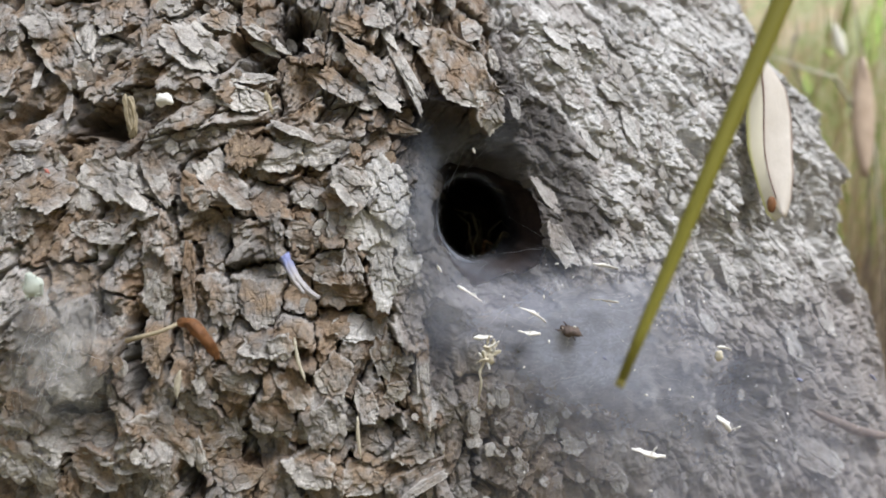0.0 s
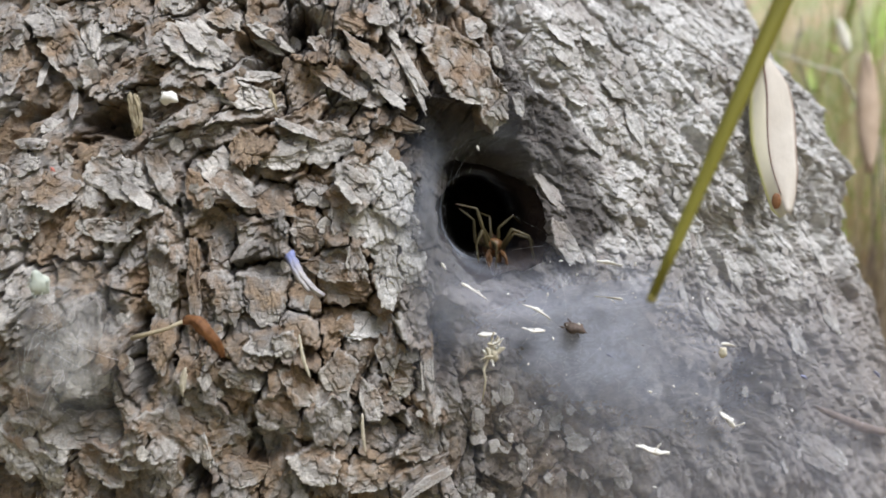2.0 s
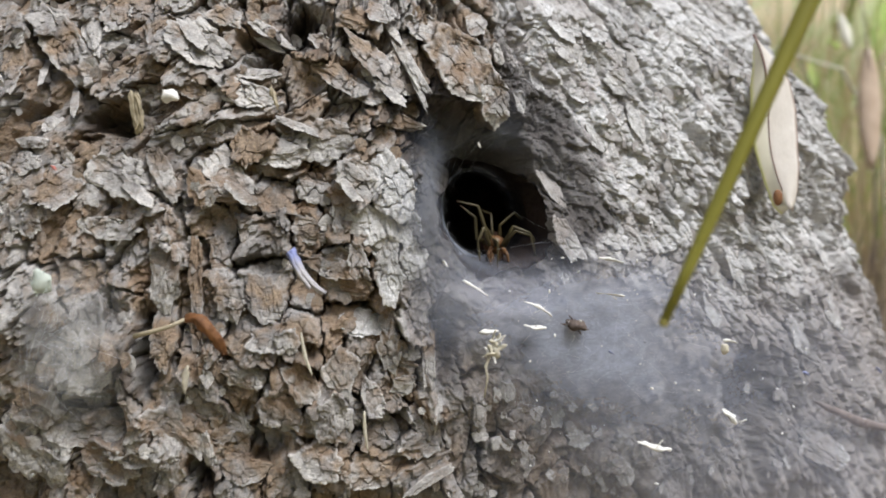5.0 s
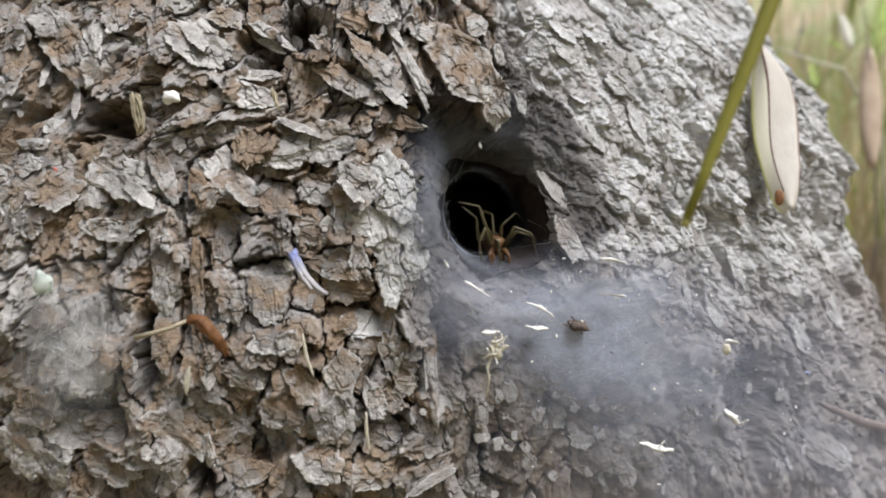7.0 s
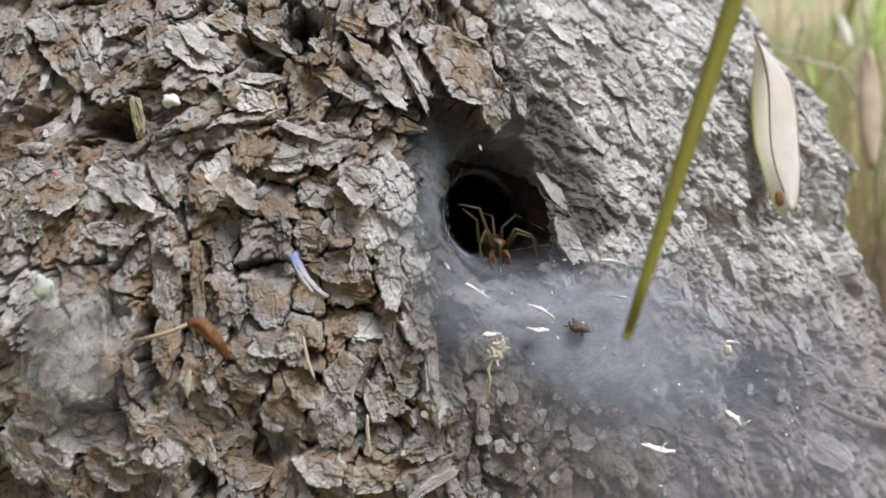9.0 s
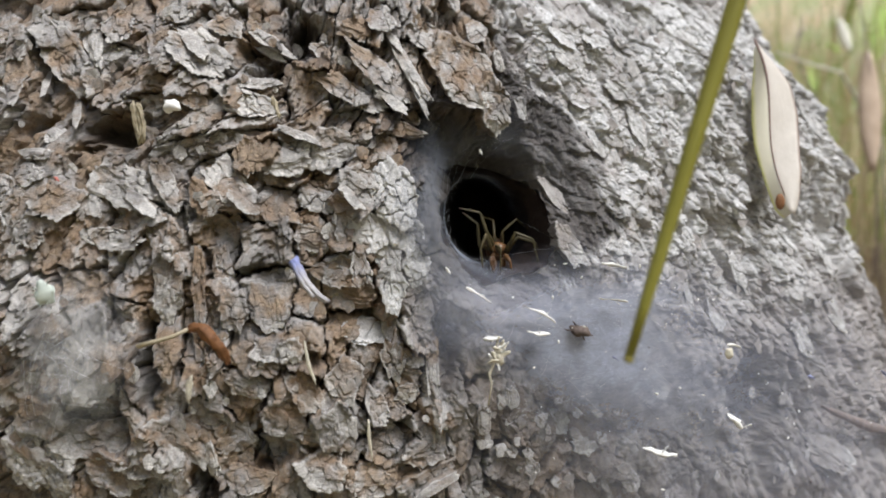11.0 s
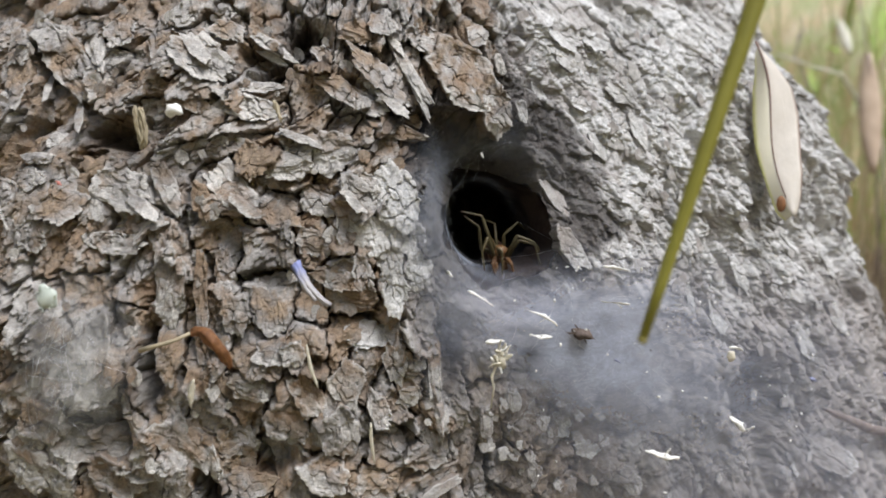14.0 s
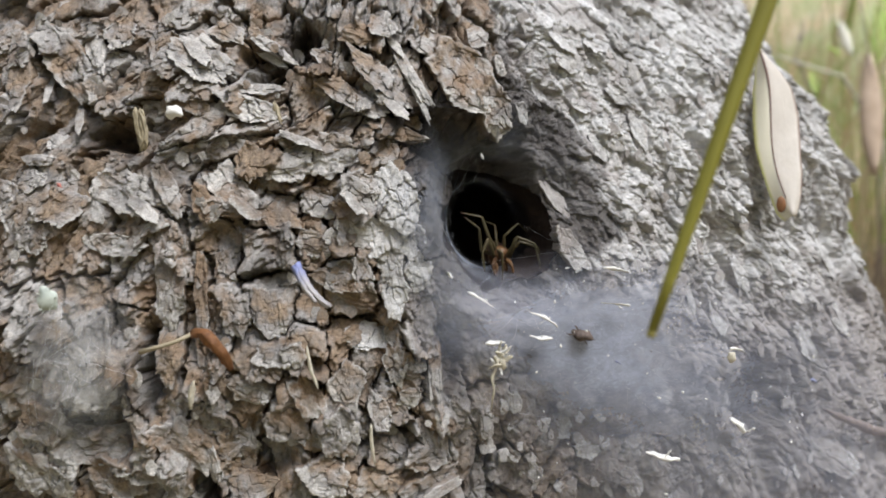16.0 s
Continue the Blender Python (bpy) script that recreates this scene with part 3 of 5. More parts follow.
def build_hollow():
    """The burrow behind the hole, from its rim into the dark."""
    a = np.linspace(0, 2 * math.pi, 97)[:-1]
    k = np.linspace(0.5, 1.6, 221)
    A, K = np.meshgrid(a, k)
    reach = hole_reach(HOLE_U + HOLE_RU * K * np.cos(A), HOLE_Z + HOLE_RZ * K * np.sin(A))
    edge = k[np.argmax(reach >= 1.0, 0)] + 0.02
    u, v = HOLE_U + HOLE_RU * edge * np.cos(a), HOLE_Z + HOLE_RZ * edge * np.sin(a)
    h = np.convolve(np.tile(relief(u, v)[0], 3), np.ones(5) / 5, "same")[96:192]
    rim = body(u, v, h - 0.0010)
    middle = rim.mean(0)
    rings = [rim]
    inward = np.array([0.02, 1.0, 0.06])
    for k in range(1, 25):
        s = (k / 24) ** 1.4
        neck = 1.0 - 0.12 * float(ease(0.0, 0.16, s)) - 0.24 * s
        ring = middle + (rim - middle) * neck + inward * 0.085 * s + np.array([-0.0035, 0.0, 0.0010]) * float(ease(0.0, 0.16, s))
        if k < 5:
            ring = ring + (rim - middle) * np.array([0, 1, 0]) * 0.2 * (5 - k) / 5
        wob = 0.0012 * rough(np.cos(a) * 3 + k * 0.4, np.sin(a) * 3, 1.0, 70)
        ring = ring + (ring - ring.mean(0)) * (wob[:, None] / 0.01)
        rings.append(ring)
    end = rings[-1].mean(0)
    rings.append(end + (rings[-1] - end) * 0.05 + inward * 0.01)
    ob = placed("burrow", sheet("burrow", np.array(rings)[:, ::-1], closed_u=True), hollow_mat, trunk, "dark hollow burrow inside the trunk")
    return middle


HOLE_MIDDLE = Vector(build_hollow())


# ---- bark plates that stand proud: u, z, half length, half width, lean, thickness, paleness ----
TOP_LEFT = [
    (-0.0633, 0.0704, 0.0079, 0.0048, 65, 0.0030, 0.60),
    (-0.0528, 0.0437, 0.0081, 0.0046, 60, 0.0030, 0.40),
    (-0.0468, 0.0171, 0.0078, 0.0047, 40, 0.0026, 0.55),
    (-0.0513, 0.0648, 0.0088, 0.0040, 60, 0.0035, 0.85),
    (-0.0477, 0.0529, 0.0090, 0.0043, 72, 0.0030, 0.25),
    (-0.0345, 0.0585, 0.0165, 0.0059, 52, 0.0040, 0.45),
    (-0.0261, 0.0627, 0.0099, 0.0036, 62, 0.0032, 0.75),
    (-0.0180, 0.0686, 0.0070, 0.0053, 60, 0.0030, 0.55),
    (-0.0042, 0.0648, 0.0066, 0.0053, 70, 0.0030, 0.10),
    (0.0106, 0.0592, 0.0128, 0.0062, 40, 0.0045, 0.95),
    (0.0265, 0.0497, 0.0081, 0.0019, -4, 0.0035, 0.90),
    (0.0250, 0.0434, 0.0096, 0.0042, 25, 0.0040, 0.90),
    (0.0313, 0.0630, 0.0080, 0.0023, 32, 0.0032, 0.85),
    (-0.0339, 0.0343, 0.0038, 0.0029, 20, 0.0025, 0.60),
    (0.0169, 0.0683, 0.0060, 0.0037, 20, 0.0025, 0.50),
    (0.0076, 0.0462, 0.0064, 0.0042, 50, 0.0020, 0.30),
]
TOP_MIDDLE = [
    (0.0469, 0.0613, 0.0040, 0.0030, 40, 0.0025, 0.60),
    (0.0586, 0.0683, 0.0058, 0.0044, 20, 0.0030, 0.12),
    (0.0667, 0.0725, 0.0062, 0.0038, 15, 0.0032, 0.30),
    (0.0643, 0.0553, 0.0137, 0.0040, 46, 0.0042, 0.60),
    (0.0745, 0.0567, 0.0122, 0.0024, 66, 0.0050, 0.90),
    (0.0556, 0.0476, 0.0102, 0.0036, 30, 0.0035, 0.65),
    (0.0832, 0.0676, 0.0101, 0.0052, 10, 0.0040, 0.60),
    (0.0997, 0.0707, 0.0050, 0.0039, -30, 0.0030, 0.45),
    (0.0925, 0.0567, 0.0135, 0.0121, 86, 0.0070, 0.65),
    (0.1006, 0.0458, 0.0110, 0.0055, 86, 0.0082, 0.50),
    (0.1081, 0.0609, 0.0046, 0.0025, 80, 0.0045, 0.80),
    (0.0703, 0.0367, 0.0079, 0.0029, 12, 0.0032, 0.30),
    (0.0751, 0.0413, 0.0050, 0.0023, 20, 0.0025, 0.15),
]
MIDDLE_LEFT = [
    (-0.0366, 0.0287, 0.0088, 0.0017, 3, 0.0030, 0.60),
    (-0.0381, 0.0231, 0.0053, 0.0031, 0, 0.0024, 0.50),
    (-0.0111, 0.0199, 0.0111, 0.0065, 30, 0.0040, 0.70),
    (-0.0276, 0.0161, 0.0074, 0.0059, 20, 0.0022, 0.55),
    (-0.0348, 0.0080, 0.0068, 0.0043, 60, 0.0020, 0.65),
    (-0.0126, 0.0042, 0.0094, 0.0034, 6, 0.0028, 0.60),
    (0.0025, 0.0056, 0.0064, 0.0055, 50, 0.0030, 0.50),
    (0.0022, 0.0196, 0.0090, 0.0028, 60, 0.0026, 0.30),
    (0.0133, 0.0161, 0.0068, 0.0031, 70, 0.0024, 0.25),
    (0.0208, 0.0199, 0.0099, 0.0046, 42, 0.0036, 0.80),
    (0.0259, 0.0276, 0.0063, 0.0047, 80, 0.0030, 0.25),
    (0.0376, 0.0262, 0.0079, 0.0050, -25, 0.0032, 0.80),
    (0.0223, 0.0073, 0.0040, 0.0031, 60, 0.0026, 0.30),
]
CENTRE = [
    (0.0343, 0.0122, 0.0062, 0.0043, 30, 0.0022, 0.30),
    (0.0463, 0.0294, 0.0105, 0.0076, -12, 0.0036, 0.75),
    (0.0577, 0.0210, 0.0064, 0.0051, 25, 0.0028, 0.95),
    (0.0457, 0.0154, 0.0069, 0.0041, 40, 0.0024, 0.55),
    (0.0685, 0.0168, 0.0099, 0.0067, 80, 0.0032, 1.00),
    (0.0712, 0.0056, 0.0079, 0.0054, 70, 0.0030, 1.00),
    (0.0619, 0.0049, 0.0072, 0.0050, 75, 0.0028, 0.92),
    (0.0742, -0.0036, 0.0063, 0.0041, 84, 0.0026, 0.97),
    (0.0658, -0.0025, 0.0063, 0.0038, 80, 0.0024, 0.82),
    (0.0550, 0.0077, 0.0063, 0.0053, 60, 0.0020, 0.50),
    (0.0439, 0.0031, 0.0056, 0.0046, 10, 0.0022, 0.60),
    (0.0499, -0.0064, 0.0065, 0.0034, 10, 0.0022, 0.35),
    (0.0670, -0.0092, 0.0081, 0.0044, 88, 0.0026, 0.77),
    (0.0580, -0.0046, 0.0062, 0.0031, 80, 0.0022, 0.50),
    (0.0601, -0.0225, 0.0081, 0.0043, 10, 0.0018, 0.82),
    (0.0670, -0.0218, 0.0062, 0.0031, 70, 0.0016, 0.32),
]
LOWER_LEFT = [
    (0.0046, -0.0081, 0.0109, 0.0051, 86, 0.0035, 0.55),
    (0.0130, -0.0099, 0.0115, 0.0023, 86, 0.0030, 0.20),
    (0.0049, -0.0246, 0.0099, 0.0033, 94, 0.0032, 0.25),
    (0.0139, -0.0242, 0.0063, 0.0030, 90, 0.0028, 0.30),
    (0.0229, -0.0151, 0.0067, 0.0036, 76, 0.0030, 0.55),
    (0.0196, -0.0050, 0.0064, 0.0030, 80, 0.0026, 0.40),
    (0.0325, -0.0151, 0.0070, 0.0052, 70, 0.0024, 0.40),
    (0.0334, -0.0253, 0.0049, 0.0033, 10, 0.0030, 0.75),
    (0.0388, -0.0253, 0.0040, 0.0033, 80, 0.0030, 0.85),
    (0.0178, -0.0347, 0.0069, 0.0036, 80, 0.0026, 0.25),
    (0.0268, -0.0354, 0.0070, 0.0036, 20, 0.0024, 0.60),
    (-0.0168, -0.0281, 0.0133, 0.0093, 86, 0.0025, 0.70),
    (-0.0288, -0.0431, 0.0070, 0.0055, 50, 0.0030, 0.35),
]
BOTTOM = [
    (-0.0345, -0.0560, 0.0085, 0.0048, 70, 0.0040, 1.00),
    (-0.0255, -0.0540, 0.0070, 0.0042, 40, 0.0036, 0.90),
    (-0.0351, -0.0505, 0.0064, 0.0052, 70, 0.0032, 0.95),
    (-0.0174, -0.0502, 0.0106, 0.0054, 10, 0.0032, 0.60),
    (-0.0099, -0.0596, 0.0091, 0.0052, 30, 0.0030, 0.55),
    (-0.0285, -0.0607, 0.0076, 0.0055, 60, 0.0030, 0.95),
    (0.0079, -0.0494, 0.0094, 0.0054, 50, 0.0030, 0.50),
    (-0.0021, -0.0575, 0.0058, 0.0033, 0, 0.0024, 0.45),
    (0.0061, -0.0617, 0.0055, 0.0046, 80, 0.0032, 0.75),
    (0.0166, -0.0572, 0.0061, 0.0021, 80, 0.0024, 0.80),
    (0.0235, -0.0512, 0.0067, 0.0046, 30, 0.0026, 0.40),
    (0.0262, -0.0621, 0.0067, 0.0040, 0, 0.0024, 0.50),
    (0.0367, -0.0452, 0.0070, 0.0052, 40, 0.0026, 0.35),
    (0.0427, -0.0379, 0.0067, 0.0037, 60, 0.0024, 0.50),
    (0.0472, -0.0593, 0.0074, 0.0046, 20, 0.0030, 0.65),
]
BOTTOM_MIDDLE = [
    (0.0529, -0.0354, 0.0065, 0.0049, 80, 0.0028, 0.80),
    (0.0712, -0.0403, 0.0038, 0.0031, 0, 0.0028, 0.80),
    (0.0508, -0.0491, 0.0074, 0.0062, 80, 0.0034, 0.60),
    (0.0652, -0.0554, 0.0066, 0.0053, 30, 0.0030, 0.25),
    (0.0751, -0.0561, 0.0054, 0.0035, -20, 0.0032, 0.45),
    (0.0760, -0.0631, 0.0096, 0.0025, -22, 0.0034, 0.60),
    (0.0604, -0.0638, 0.0069, 0.0044, 10, 0.0028, 0.40),
    (0.0766, -0.0491, 0.0051, 0.0035, 40, 0.0024, 0.35),
    (0.0619, -0.0431, 0.0056, 0.0031, 60, 0.0022, 0.50),
    (0.0673, -0.0309, 0.0062, 0.0034, 80, 0.0018, 0.60),
    (0.0784, -0.0330, 0.0095, 0.0025, 88, 0.0020, 0.60),
]
FLANK = [
    (0.1138, 0.0451, 0.0042, 0.0016, 84, 0.0020, 0.70),
    (0.1471, 0.0732, 0.0069, 0.0042, -20, 0.0012, 0.80),
    (0.1507, 0.0536, 0.0063, 0.0041, 30, 0.0014, 0.85),
    (0.1360, 0.0486, 0.0047, 0.0029, 10, 0.0012, 0.70),
    (0.1639, 0.0609, 0.0069, 0.0029, 70, 0.0012, 0.80),
    (0.1324, 0.0641, 0.0055, 0.0037, 40, 0.0010, 0.70),
    (0.1399, 0.0339, 0.0054, 0.0025, 60, 0.0012, 0.70),
    (0.1546, 0.0402, 0.0074, 0.0022, 75, 0.0012, 0.75),
    (0.2657, 0.0560, 0.0117, 0.0047, 60, 0.0030, 0.70),
    (0.2516, -0.0001, 0.0097, 0.0040, 75, 0.0025, 0.70),
    (0.2264, 0.0210, 0.0084, 0.0050, 60, 0.0020, 0.80),
    (0.1225, 0.0532, 0.0039, 0.0021, 70, 0.0013, 0.75),
]
FLANK_LOW = [
    (0.1189, -0.0523, 0.0050, 0.0037, 20, 0.0012, 0.80),
    (0.1276, -0.0596, 0.0047, 0.0027, 10, 0.0012, 0.75),
    (0.1018, -0.0421, 0.0036, 0.0026, 80, 0.0015, 0.60),
    (0.0934, -0.0491, 0.0048, 0.0026, 80, 0.0015, 0.50),
    (0.1099, -0.0663, 0.0050, 0.0033, 60, 0.0015, 0.60),
    (0.1783, -0.0221, 0.0074, 0.0026, 85, 0.0015, 0.70),
    (0.1678, -0.0144, 0.0065, 0.0022, 85, 0.0012, 0.70),
    (0.1522, -0.0438, 0.0045, 0.0028, 30, 0.0010, 0.60),
    (0.1901, -0.0078, 0.0065, 0.0023, 80, 0.0015, 0.70),
    (0.2150, -0.0316, 0.0079, 0.0044, 70, 0.0020, 0.55),
    (0.2456, -0.0256, 0.0094, 0.0047, 65, 0.0020, 0.60),
    (0.2198, -0.0708, 0.0099, 0.0051, 30, 0.0020, 0.30),
    (0.1414, -0.0705, 0.0052, 0.0031, 60, 0.0012, 0.60),
    (0.1327, 0.0714, 0.0056, 0.0030, 40, 0.0013, 0.80),
]
HOLE_LIP = [
    (0.1225, 0.0168, 0.0068, 0.0027, 66, 0.0014, 0.25),
    (0.1228, 0.0022, 0.0080, 0.0034, 64, 0.0016, 0.40),
]
CURLS = [
    (0.0298, 0.0606, 0.0083, 0.0017, 32, 0.0009, 0.95),
    (0.0271, 0.0504, 0.0078, 0.0015, -3, 0.0009, 0.95),
    (0.0082, 0.0623, 0.0066, 0.0020, 40, 0.0009, 0.95),
    (0.0706, 0.0655, 0.0051, 0.0015, 60, 0.0009, 0.95),
    (0.0766, 0.0483, 0.0075, 0.0013, 72, 0.0009, 0.95),
    (0.0676, 0.0462, 0.0060, 0.0015, 40, 0.0009, 0.90),
    (0.0409, 0.0339, 0.0064, 0.0014, 20, 0.0009, 0.90),
    (0.0256, 0.0147, 0.0056, 0.0014, 40, 0.0009, 0.90),
    (-0.0036, 0.0143, 0.0061, 0.0014, 30, 0.0009, 0.90),
    (-0.0270, 0.0413, 0.0057, 0.0014, 60, 0.0009, 0.70),
    (-0.0399, 0.0504, 0.0055, 0.0013, 70, 0.0009, 0.80),
    (0.0775, -0.0642, 0.0080, 0.0014, -25, 0.0009, 0.70),
    (0.0553, 0.0171, 0.0041, 0.0014, 45, 0.0009, 0.95),
]


def bark_plate(seed, u0, v0, long, wide, lean, thick, pale, rise=0.0, calm=0.0):
    """A ragged plate of cork: fissured outer face, broken rim, hollow underneath."""
    rng = random.Random(seed)
    sides = 72 + int(2400 * (long + wide))
    rings = 16 + int(2200 * wide)
    a = np.linspace(0, 2 * math.pi, sides + 1)[:-1]
    # a broken outline: straight breaks meeting in corners, with a ragged edge
    corners = rng.randint(5, 7)
    spin = rng.uniform(0, 6.28)
    circle = (np.cos(a), np.sin(a))
    outline = np.full(sides, 1.22)
    for q in range(corners):
        facing = spin + 2 * math.pi * (q + rng.uniform(-0.3, 0.3)) / corners
        outline = np.minimum(outline, rng.uniform(0.74, 1.02) / np.maximum(np.cos(a - facing), 0.15))
    outline = outline * (1 + 0.22 * rough(circle[0] * 2.2 + seed, circle[1] * 2.2, 1.0, 600 + seed, 2) + 0.17 * rough(circle[0] * 8, circle[1] * 8 + seed, 1.0, 640 + seed, 3))
    k = np.linspace(0.03, 1.0, rings)
    A, K = np.meshgrid(a, k)
    O = np.broadcast_to(outline, K.shape)
    x, y = long * K * O * np.cos(A), wide * K * O * np.sin(A)
    c, s = math.cos(radians(lean)), math.sin(radians(lean))
    du, dv = x * c + y * s, -x * s + y * c
    u, v = u0 + du, v0 + dv
    size = max(long, wide)
    # the plate lies on the broad slope of the bark below it
    su, sv = du[::4, ::6].ravel(), dv[::4, ::6].ravel()
    slope = np.linalg.lstsq(np.stack([np.ones(su.shape), su, sv], -1), relief(u0 + su, v0 + sv)[0], rcond=None)[0]
    ground = slope[0] + 0.6 * np.clip(slope[1], -0.35, 0.35) * du + 0.6 * np.clip(slope[2], -0.35, 0.35) * dv + rise
    tip = rng.uniform(0.02, 0.15) + 90 * rise
    swing = rng.uniform(-0.12, 0.12)
    curl = rng.uniform(0.05, 0.35)
    e2, ox2, oy2, ra2, rb2 = plates(u + 0.0014 * rough(u, v, 0.003, 700 + seed), v + 0.0014 * rough(u, v, 0.003, 720 + seed), 0.0046, 0.0064, 740 + seed % 5)
    e3, ox3, oy3, ra3, rb3 = plates(u + 0.0006 * rough(u, v, 0.002, 710), v + 0.0006 * rough(u, v, 0.002, 711), 0.0020, 0.0028, 760)
    grain = rough(x * 0.22 + 0.0006 * rough(x, y, 0.004, 770), y, 0.0020, 771 + seed % 9, 3)
    split = ease(0.0, 0.30, rough(u, v, 0.008, 775 + seed, 2))
    level = (rough(x * 0.6, y * 1.1, 0.0055, 780 + seed, 3) + 0.06 * rough(x, y, 0.0012, 785, 2)) * 3.4
    step = np.floor(level)
    face = (ra2 - 0.5) * 0.0006 - oy2 * 0.08 * rb2 - (0.0002 + 0.0011 * split) * ease(0.09, 0.0, e2) - 0.00028 * split * ease(0.10, 0.0, e3) + 0.00045 * grain
    face = face + (step + ease(0.8, 1.0, level - step)) * 0.0005
    soft = min(1.0, thick / 0.0028)
    height = ground + thick * (0.72 + 0.16 * (1 - K ** 2)) - dv * tip + du * swing + curl * thick * ease(0.5, 1.0, K) * (0.5 - 0.9 * np.sin(A + radians(lean))) + face * soft
    under_u, under_v, under_h = [], [], []
    for shrink, drop in ((1.005, 0.28), (0.97, 0.62), (0.90, 0.95), (0.86, 1.9)):
        under_u.append(u0 + du[-1] * shrink)
        under_v.append(v0 + dv[-1] * shrink)
        under_h.append(height[-1] - thick * drop * (1 + 0.25 * np.sin(a * 9 + seed * drop)) - (0.002 if drop > 1 else 0.0))
    U, V, H = np.vstack([u, under_u]), np.vstack([v, under_v]), np.vstack([height, under_h])
    mesh = sheet("bark_plate", body(U, V, H)[:, ::-1][::-1], closed_u=True)
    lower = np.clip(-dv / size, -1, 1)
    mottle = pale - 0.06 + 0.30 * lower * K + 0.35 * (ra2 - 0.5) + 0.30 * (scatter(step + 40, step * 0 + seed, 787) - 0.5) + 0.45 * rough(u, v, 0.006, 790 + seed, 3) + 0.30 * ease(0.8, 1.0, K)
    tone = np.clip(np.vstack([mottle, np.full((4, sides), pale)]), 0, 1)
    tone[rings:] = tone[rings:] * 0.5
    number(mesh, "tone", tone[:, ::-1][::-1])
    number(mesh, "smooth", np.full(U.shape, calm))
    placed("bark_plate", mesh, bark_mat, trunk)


def build_plates():
    seed = 0
    for group in (TOP_LEFT, TOP_MIDDLE, MIDDLE_LEFT, CENTRE, LOWER_LEFT, BOTTOM, BOTTOM_MIDDLE, FLANK, FLANK_LOW):
        for row in group:
            seed += 1
            bark_plate(seed, *row, calm=0.9 if group in (FLANK, FLANK_LOW) else 0.75 if group is CENTRE and row[0] > 0.06 else 0.0)
    for row in HOLE_LIP:
        seed += 1
        bark_plate(seed, *row, rise=0.0006, calm=0.9)
    for row in CURLS:
        seed += 1
        bark_plate(seed, *row, rise=0.0038)


build_plates()


# ---- loose flakes of bark on the old cork ----
def flake_mesh(seed):
    """A thin jagged chip, curled at its lower edge; about one unit long, outer face towards +z, lower edge towards -y."""
    rng = random.Random(seed)
    n = 13
    long = rng.uniform(1.0, 1.5)
    curl, cup = rng.uniform(0.10, 0.35), rng.uniform(-0.15, 0.2)
    thick = rng.uniform(0.10, 0.2)
    spin = rng.uniform(0, 6.28)
    bm = bmesh.new()

    def height(x, y):
        return curl * max(0.0, -y) ** 1.5 - cup * x * x + 0.05 * math.sin(5 * x + spin)

    rims = []
    for scale, drop in ((0.45, 0.03), (1.0, 0.0), (0.93, -thick)):
        rng2 = random.Random(seed + 5)
        ring = []
        for k in range(n):
            a = 2 * math.pi * (k + rng2.uniform(-0.3, 0.3)) / n
            r = rng2.uniform(0.66, 1.08) * scale
            x, y = r * math.cos(a) * 0.75, r * math.sin(a) * long * 0.75
            ring.append(bm.verts.new((x, y, height(x, y) + drop)))
        rims.append(ring)
    top = bm.verts.new((0, 0, 0.05))
    for k in range(n):
        j = (k + 1) % n
        bm.faces.new((top, rims[0][k], rims[0][j]))
        bm.faces.new((rims[0][k], rims[1][k], rims[1][j], rims[0][j]))
        bm.faces.new((rims[1][k], rims[2][k], rims[2][j], rims[1][j]))
    bm.faces.new(rims[2][::-1])
    mesh = bpy.data.meshes.new("bark_flake")
    bm.normal_update()
    bm.to_mesh(mesh)
    bm.free()
    mesh.materials.append(flake_mat)
    return mesh


FLAKES = [flake_mesh(40 + k) for k in range(16)]


def lay_flake(mesh, u, v, size, turn, lift, sink=0.0008):
    p, out = skin(u, v, -sink, size * 0.5)
    up = Vector((0, 0, 1))
    side = up.cross(out).normalized()
    m = Matrix((side, up, out)).transposed().to_4x4()
    ob = placed("bark_flake", mesh, flake_mat, trunk, "", False)
    ob.matrix_basis = Matrix.Translation(p) @ m @ pose(0, 0, 0, 0, 0, turn) @ pose(0, 0, 0, lift, 0, 0) @ Matrix.Diagonal((size, size, size, 1))


def build_flakes():
    rng = random.Random(8)
    made = 0
    while made < 150:
        u, v = rng.uniform(-0.06, 0.10), rng.uniform(-0.07, 0.078)
        if hole_reach(u, v) < 2.0 or (0.056 < u < 0.082 and -0.009 < v < 0.024):
            continue
        if relief(np.array([u + 0.004]), np.array([v]))[2][0] > 0.1:
            continue
        high = min(1.0, max(0.0, v / 0.05))
        size = rng.uniform(0.0013, 0.0030)
        lay_flake(rng.choice(FLAKES), u, v, size, rng.gauss(30 * high, 28), rng.uniform(-4, 10 + 10 * high), 0.0004)
        made += 1


build_flakes()


